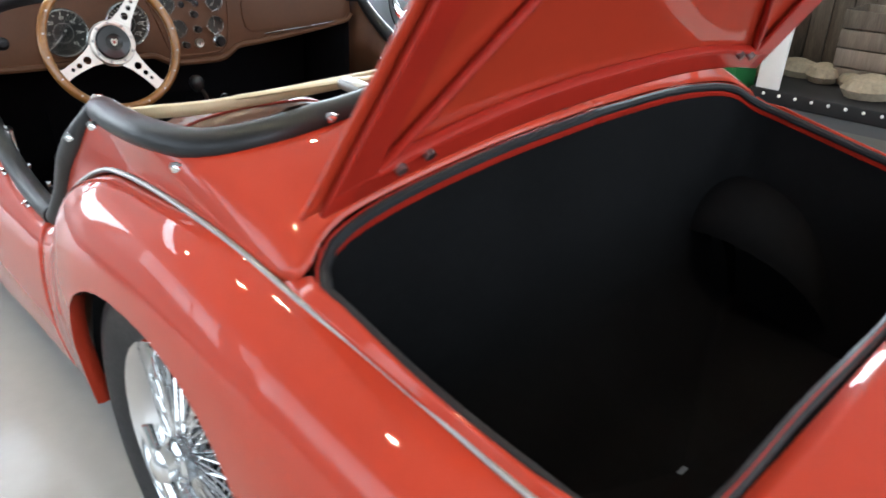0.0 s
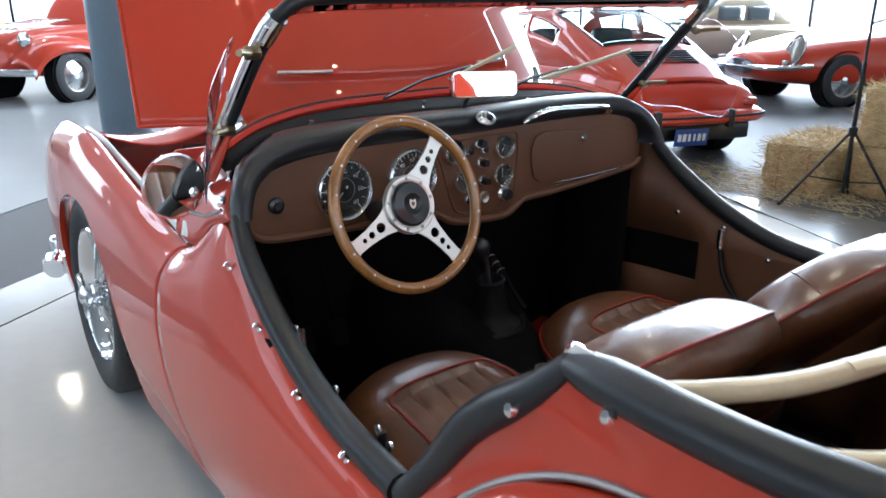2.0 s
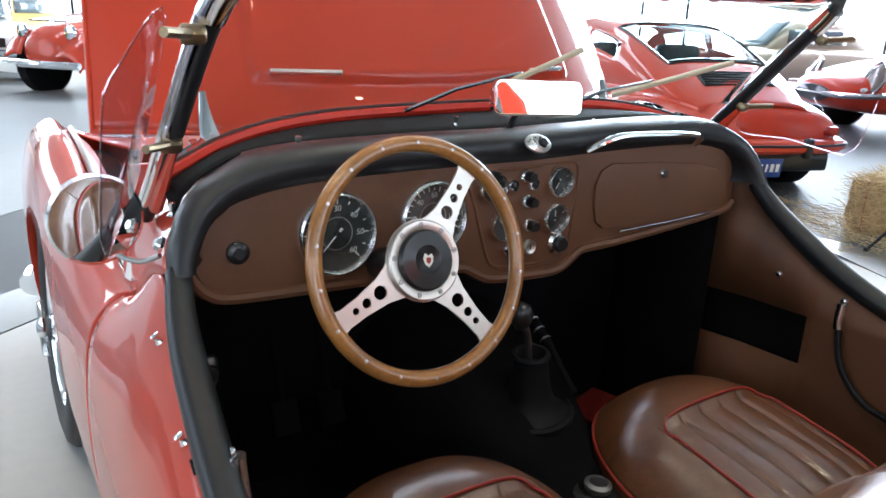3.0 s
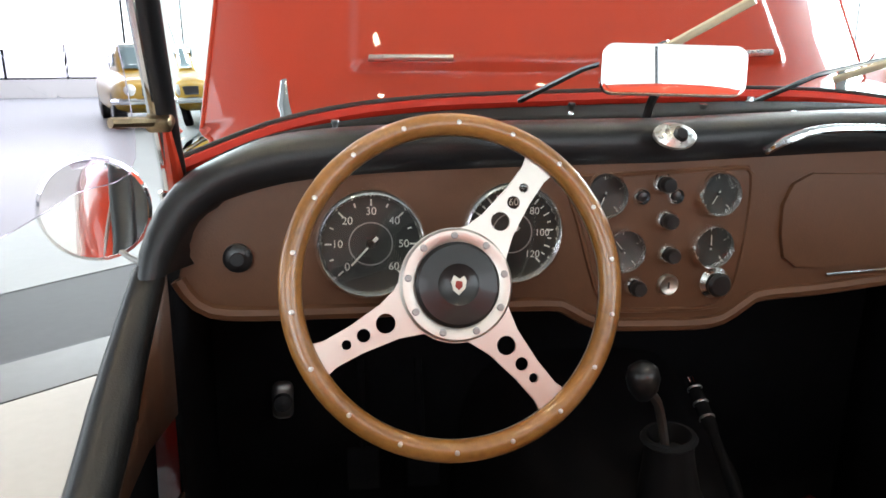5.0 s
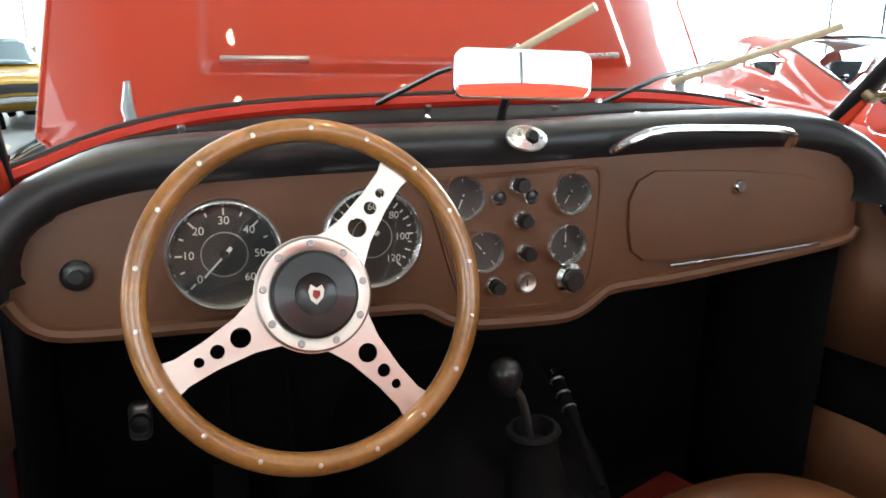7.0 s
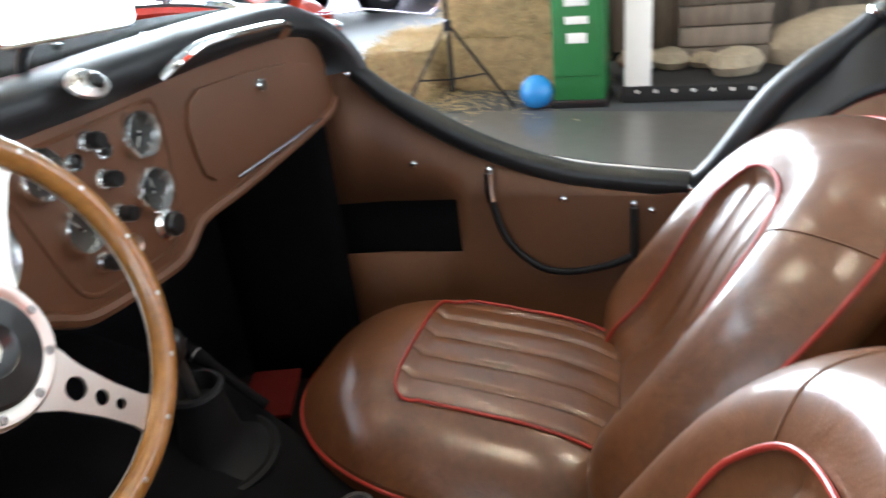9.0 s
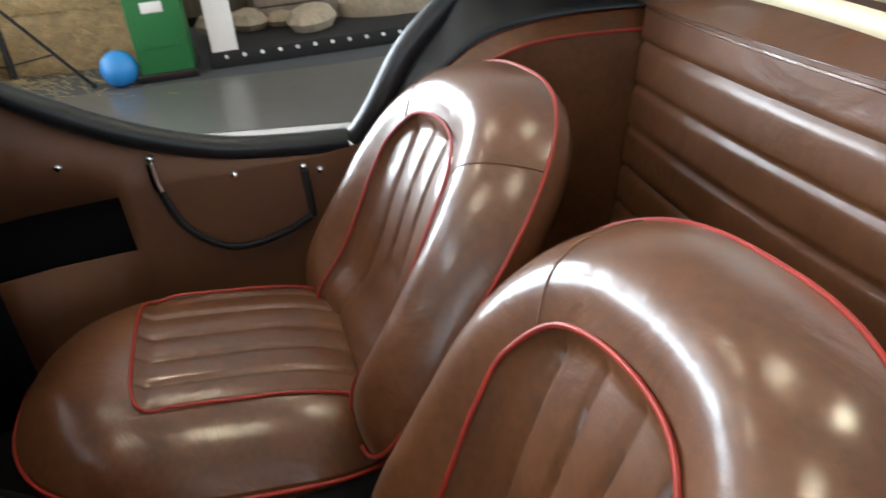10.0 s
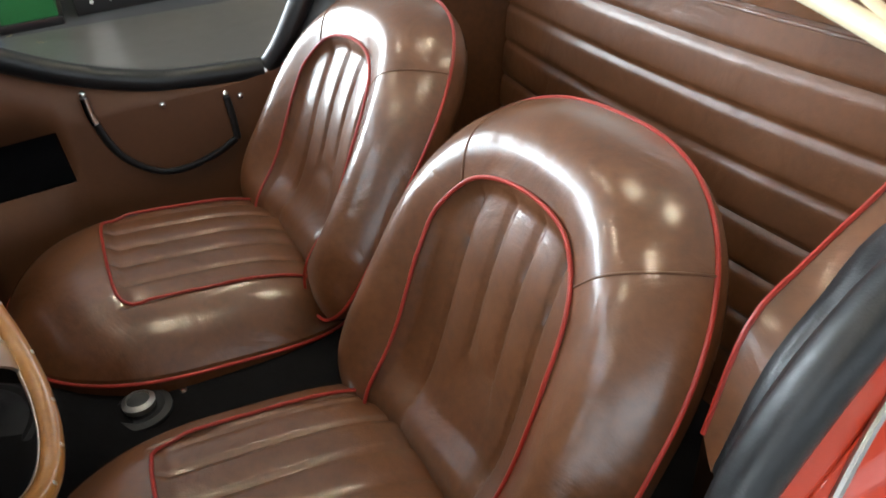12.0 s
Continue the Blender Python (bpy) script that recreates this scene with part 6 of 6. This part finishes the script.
# older red saloon with separate wings, far side of the column
def saloon(name, label, paint, m, tall, old):
    c = thing(name, label, "car", m)
    if old:
        st = [(0, .30, .42, .55, .72, .8), (.15, .42, .40, .60, .86, .7), (.6, .46, .30, .62, .95, .6), (1.5, .62, .28, .62, .98, .55), (2.6, .70, .28, .62, .98, .55), (3.6, .66, .30, .62, .92, .6), (4.2, .40, .36, .58, .72, .8)]
        part("body", car_loft(st), paint, c, "", 60)
        part("cabin", car_loft([(1.35, .58, .85, .95, 1.0, .6), (1.6, .60, .85, 1.05, 1.36, .5), (2.1, .62, .85, 1.08, 1.50, .45), (2.7, .62, .85, 1.08, 1.50, .45), (3.3, .58, .85, 1.02, 1.30, .55), (3.8, .45, .80, .88, .98, .7)]), paint, c, "", 60)
        for sy in (-1, 1):
            part("side_window", surf([[Vector((1.72 + .62 * i / 4, sy * .632, 1.06 + .26 * j / 3)) for j in range(4)] for i in range(5)], flip=sy > 0), TINT, c, "", 60, .01, 0)
            part("side_window", surf([[Vector((2.42 + .55 * i / 4, sy * .628, 1.06 + .26 * j / 3 * (1 - .12 * i / 4))) for j in range(4)] for i in range(5)], flip=sy > 0), TINT, c, "", 60, .01, 0)
            run = [(-.05, .55, .48), (.15, .62, .72), (.50, .66, .80), (.95, .68, .72), (1.5, .72, .42), (2.3, .74, .32), (2.9, .74, .42), (3.25, .72, .70), (3.6, .68, .76), (4.0, .62, .62), (4.25, .55, .42)]
            line = curve3([(x, sy * y, z) for x, y, z in run], 60)
            part("wing", surf([[p + Vector((0, sy * dy, dz)) for dy, dz in ((-.24, .03), (-.14, .035), (-.04, .02), (.05, -.02), (.10, -.08), (.12, -.16))] for p in line], flip=sy < 0), paint, c, "sweeping separate wing", 60, .01)
            part("head_lamp", lathe([(0, -.10), (.06, -.08), (.10, 0), (.08, .03), (0, .045)], Matrix.Translation((.10, sy * .42, .80)) @ pose(0, 0, 0, 0, -90, 0), 24), CHROME, c, "round chrome headlamp")
            for x in (.55, 3.35):
                plain_wheel(c, x, sy * .66, .34, .14)
        for yy in (-.28, -.14, 0, .14, .28):
            part("luggage_rack_bar", tube([(.15, yy, .93), (.95, yy, 1.03)], .012, 6), CHROME, c, "chrome luggage rack bar")
        for xx, zz in ((.15, .93), (.55, .98), (.95, 1.03)):
            part("luggage_rack_rail", tube([(xx, -.34, zz), (xx, .34, zz)], .012, 6), CHROME, c)
        part("windscreen", surf([[Vector((1.42 + .20 * i / 4, -.50 + 1.0 * j / 8, 1.02 + .32 * i / 4)) for j in range(9)] for i in range(5)]), LENS_W, c, "", 60, .012)
        part("bumper", tube(curve3([(-.10, -.74, .42), (-.20, -.4, .42), (-.22, 0, .42), (-.20, .4, .42), (-.10, .74, .42)], 20), .045, 8), CHROME, c, "chrome front bumper")
        part("plate", box(.01, .32, .11, pose(-.27, .30, .36), .003), LABEL, c, "plain pale number plate")
    else:
        st = [(0, .45, .40, .54, .64, .7), (.08, .68, .34, .54, .72, .6), (.5, .77, .24, .54, .80, .5), (1.3, .80, .20, .54, .87, .48), (2.6, .80, .20, .54, .88, .48), (3.6, .78, .24, .54, .84, .5), (4.1, .62, .34, .54, .72, .65)]
        part("body", car_loft(st), paint, c, "", 60)
        part("cabin", car_loft([(1.15, .58, .75, .84, .88, .6), (1.45, .60, .75, .95, 1.14, .5), (1.9, .60, .75, .95, tall, .45), (2.6, .60, .75, .95, tall, .45), (3.1, .58, .75, .92, 1.12, .5), (3.5, .52, .75, .82, .88, .7)]), paint, c, "", 60)
        for sy in (-1, 1):
            for x0, x1 in ((1.55, 2.15), (2.22, 2.85)):
                part("side_window", surf([[Vector((x0 + (x1 - x0) * i / 4, sy * .612, .92 + .27 * j / 3)) for j in range(4)] for i in range(5)], flip=sy > 0), TINT, c, "", 60, .01, 0)
            lamp = part("head_lamp", lathe([(0, -.05), (.08, -.04), (.085, 0), (.06, .02), (0, .03)], Matrix.Translation((.02, sy * .56, .60)) @ pose(0, 0, 0, 0, -90, 0), 22), LENS_W, c, "round headlamp")
            for x in (.75, 3.15):
                plain_wheel(c, x, sy * .70, .31, .16, False)
        part("windscreen", surf([[Vector((1.05 + .53 * i / 5 + .10 * (j / 4 - 1) ** 2, -.53 + 1.06 * j / 8, .89 + (tall - .93) * i / 5)) for j in range(9)] for i in range(6)]), TINT, c, "", 60, .012)
        part("grille", box(.03, .80, .13, pose(-.01, 0, .58), .01), BLACKP, c, "dark front grille")
        part("bumper", tube(curve3([(.12, -.80, .44), (-.08, -.6, .44), (-.12, 0, .44), (-.08, .6, .44), (.12, .80, .44)], 20), .045, 8), CHROME, c, "chrome front bumper")


saloon("saloon_car", "older red car with flowing wings, luggage rack and wire wheels", PAINT, Matrix.Translation((.11, 11.0, 0)) @ pose(0, 0, 0, 0, 0, 34), 1.5, True)
saloon("yellow_coupe", "ochre yellow coupe with chrome bumper by the windows", YELLOW, Matrix.Translation((-2.42, 12.1, 0)) @ pose(0, 0, 0, 0, 0, 108), 1.30, False)
saloon("yellow_saloon", "pale yellow saloon parked by the far windows", PALE_YELLOW, Matrix.Translation((-1.9, 17.6, 0)) @ pose(0, 0, 0, 0, 0, 30), 1.40, False)
saloon("white_car", "white saloon parked beside the older red car", WHITEP, Matrix.Translation((-.58, 12.75, 0)) @ pose(0, 0, 0, 0, 0, 90), 1.36, False)
saloon("beige_car", "beige saloon with round wheels parked far back", BEIGE, Matrix.Translation((10.9, 9.8, 0)) @ pose(0, 0, 0, 0, 0, -20), 1.42, False)
saloon("white_car", "white saloon parked far back by the windows", WHITEP, Matrix.Translation((7.0, 15.5, 0)) @ pose(0, 0, 0, 0, 0, -80), 1.36, False)


# ---- straw bales, tripod, green cabinet, timber display ----
def bale(sx, sy, sz, seed):
    rnd = random.Random(seed)
    bm = bmesh.new()
    bmesh.ops.create_cube(bm, size=1)
    bmesh.ops.subdivide_edges(bm, edges=list(bm.edges), cuts=9, use_grid_fill=True)
    for v in bm.verts:
        v.co = Vector((v.co.x * sx, v.co.y * sy, v.co.z * sz + sz / 2))
        n = Vector((v.co.x / sx, v.co.y / sy, (v.co.z - sz / 2) / sz))
        v.co -= n * .10 * max(0, n.length - .62)
        v.co += Vector((rnd.uniform(-1, 1), rnd.uniform(-1, 1), rnd.uniform(-1, 1) if v.co.z > .02 else 0)) * .010
    bm.verts.index_update()
    out = [tuple(v.co) for v in bm.verts], [tuple(v.index for v in f.verts) for f in bm.faces]
    bm.free()
    return out


def stalks(sx, sy, sz, count, seed):
    rnd = random.Random(seed)
    verts, faces = [], []
    for k in range(count):
        f = rnd.choice((0, 1, 2, 2, 3, 4))
        a, b = rnd.uniform(-.5, .5), rnd.uniform(0, 1)
        if f == 0:
            p, n = Vector((sx / 2, a * sy, b * sz)), Vector((1, 0, 0))
        elif f == 1:
            p, n = Vector((-sx / 2, a * sy, b * sz)), Vector((-1, 0, 0))
        elif f == 2:
            p, n = Vector((a * sx, (b - .5) * sy, sz)), Vector((0, 0, 1))
        elif f == 3:
            p, n = Vector((a * sx, sy / 2, b * sz)), Vector((0, 1, 0))
        else:
            p, n = Vector((a * sx, -sy / 2, b * sz)), Vector((0, -1, 0))
        d = Vector((rnd.uniform(-1, 1), rnd.uniform(-1, 1), rnd.uniform(-.5, .5)))
        d = (d - n * d.dot(n) * .75).normalized()
        d = (d + n * rnd.uniform(0, .45)).normalized()
        side = d.cross(n).normalized() * .0022
        q = p + d * rnd.uniform(.05, .15)
        o = len(verts)
        lift = n * .0022
        verts += [tuple(p - n * .012 - side), tuple(p - n * .012 + side), tuple(q + side * .5), tuple(q - side * .5), tuple(p - n * .008 + lift), tuple(q + lift * .5)]
        faces += [(o, o + 1, o + 2, o + 3), (o, o + 3, o + 5, o + 4), (o + 1, o + 4, o + 5, o + 2)]
    return verts, faces


for k, (bx, by, bz, rot, sz) in enumerate(((4.78, 2.62, 0, 4, .36), (4.77, 1.80, 0, 88, .38), (4.79, 1.79, .375, 92, .42))):
    b = thing("straw_bale", "rectangular bale of golden straw with loose stalks sticking out", "straw bale", pose(bx, by, bz, 0, 0, rot), "stack of straw bales")
    part("bale_body", bale(.98, .46, sz, k), HAY, b, "", 30)
    fringe = part("straw_fringe", stalks(.98, .46, sz, 2600, k + 20), STRAW, b, "", 0)
    tagged(fringe, "", "", "", "stuff")
    for sy in (-.11, .11):
        w, h = .49, sz
        part("twine", tube([(-w, sy, .005), (-w - .004, sy, h * .5), (-w, sy, h), (0, sy, h + .006), (w, sy, h), (w + .004, sy, h * .5), (w, sy, .005)], .003, 5), PIPING, b)
scatter = []
rnd = random.Random(7)
for k in range(1500):
    x, y = 4.35 + rnd.gauss(0, .30), 2.65 + rnd.gauss(0, .55)
    a, l = rnd.uniform(0, math.pi), rnd.uniform(.03, .12)
    scatter.append(tube([(x, y, .006), (x + l * math.cos(a), y + l * math.sin(a), rnd.uniform(.006, .03))], .0016, 3))
solid("scattered_straw", joined(*scatter), STRAW, "loose straw scattered on the floor by the bales", "straw", kind="stuff", smooth=0)

tri_m = pose(4.17, 2.14, 0)
tripod = thing("lamp_stand", "black metal tripod lamp stand by the straw bales", "stand", tri_m)
part("pole", tube([(0, 0, .10), (0, 0, 1.0)], .014, 12), TRIPOD, tripod)
part("upper_pole", tube([(0, 0, 1.0), (0, 0, 2.3)], .010, 12), TRIPOD, tripod)
part("collar", lathe([(.012, .50), (.028, .50), (.028, .56), (.012, .57)], None, 16), TRIPOD, tripod)
for k in range(3):
    a = radians(20 + 120 * k)
    leg = part("leg", tube([(.02 * math.cos(a), .02 * math.sin(a), .52), (.42 * math.cos(a), .42 * math.sin(a), .02)], .010, 8), TRIPOD, tripod)
    part("brace", tube([(.012 * math.cos(a), .012 * math.sin(a), .18), (.26 * math.cos(a), .26 * math.sin(a), .22)], .006, 6), TRIPOD, tripod)
    part("rubber_foot", lathe([(0, 0), (.016, 0), (.016, .03), (0, .032)], Matrix.Translation((.425 * math.cos(a), .425 * math.sin(a), .0)), 10), RUBBER, leg)
part("lamp_head", box(.22, .16, .18, pose(0, 0, 2.38), .02), TRIPOD, tripod)

pump = thing("green_cabinet", "tall green painted metal cabinet with white labels", "cabinet", pose(4.20, 1.28, .0))
part("cabinet_body", box(.34, .31, 1.55, pose(0, 0, .80), .012), GREEN, pump)
part("plinth", box(.38, .35, .05, pose(0, 0, .025), .006), BLACKP, pump)
part("door_panel", box(.012, .26, 1.2, pose(-.176, 0, .80), .006), GREEN, pump)
for z, h, w in ((1.16, .19, .13), (.98, .035, .14), (.80, .20, .14), (.645, .055, .14), (.535, .045, .14), (.43, .06, .12)):
    part("label_plate", box(.004, w, h, pose(-.184, .0, z), .001), LABEL, pump, "blank white label")
solid("blue_ball", lathe([(0, 0), (.05, .005), (.085, .03), (.105, .08), (.108, .115), (.09, .165), (.05, .20), (0, .212)], pose(4.06, 1.55, 0), 28), BLUEP, "shiny blue plastic ball on the floor", "ball")
board = solid("leaning_board", box(.03, .16, 1.0, pose(4.18, .93, .50, 0, 6, 0), .004), LABEL, "off-white board standing by the green cabinet", "board")
deck = solid("low_plinth", box(1.2, 4.5, .10, pose(4.70, -1.22, .05), .01), CLOTH, "low black cloth-covered display plinth", "plinth")
shed = solid("timber_wall_frame", box(.05, 6.8, 2.3, pose(5.42, -1.3, 1.15), .004), CLOTH, "dark backing of the timber display wall", "wall", kind="structure")
rnd = random.Random(3)
for k in range(-7, 36):
    w = .145
    ob = part("plank", box(.03, w, 2.1 + .2 * rnd.random(), None, .005), PLANK, shed)
    ob.matrix_world = pose(5.38 + rnd.uniform(-.008, .008), .82 - .153 * k, 1.14, 0, rnd.uniform(-.6, .6), 0)
crate = thing("wooden_crate", "weathered wooden crate on the plinth", "crate", pose(4.80, .42, .10))
for k in range(4):
    for sx in (-1, 1):
        part("side_board", box(.018, .55, .118, pose(sx * .20, 0, .065 + .13 * k), .004), PLANK, crate)
        part("end_board", box(.38, .018, .118, pose(0, sx * .266, .065 + .13 * k), .004), PLANK, crate)
part("crate_bottom", box(.38, .51, .015, pose(0, 0, .010), .003), PLANK, crate)
sack = solid("display_stone", lathe([(0, 0), (.34, .0), (.36, .10), (.30, .22), (.16, .30), (0, .32)], pose(4.70, -.35, .10) @ Matrix.Diagonal((.8, 1.5, 1, 1)), 22), STONE, "rounded tan stone on the plinth", "stone")
pic = thing("framed_sign", "white framed dark sign on the timber wall", "sign", pose(5.34, -.75, 1.05))
part("picture_frame", box(.03, .80, .60, None, .008), LABEL, pic)
part("picture", box(.034, .62, .42, None, .002), BLACKP, pic)
for k in range(16):
    part("stud", lathe([(0, 0), (.012, 0), (.010, .004), (0, .006)], towards((4.094, .93 - .11 * k, .072), (-1, 0, .2)), 10), LABEL, deck)
rnd = random.Random(11)
for k in range(11):
    r = rnd.uniform(.09, .17)
    stone = solid("rubble_stone", lathe([(0, 0), (r * .8, r * .06), (r, r * .5), (r * .75, r * 1.0), (r * .3, r * 1.2), (0, r * 1.22)], pose(4.42 + rnd.uniform(-.08, .5), .95 - .20 * k, .10, 0, 0, rnd.uniform(0, 180)) @ Matrix.Diagonal((1.0, 1.35, .85, 1)), 11), STONE, "rough tan stone lying on the plinth", "stone", group="stones on the plinth", smooth=25)

# the display corner stands a little nearer the car
CORNER = Matrix.Translation((-.78, .61, 0)) @ Matrix.Scale(.88, 4) @ Matrix.Translation((.75, -.55, 0))
for ob in [o for o in scene.objects if o.parent is None and o.name.split(".")[0] in ("straw_bale", "scattered_straw", "lamp_stand", "green_cabinet", "blue_ball", "leaning_board", "low_plinth", "timber_wall_frame", "wooden_crate", "display_stone", "framed_sign", "rubble_stone")]:
    ob.matrix_basis = CORNER @ ob.matrix_basis
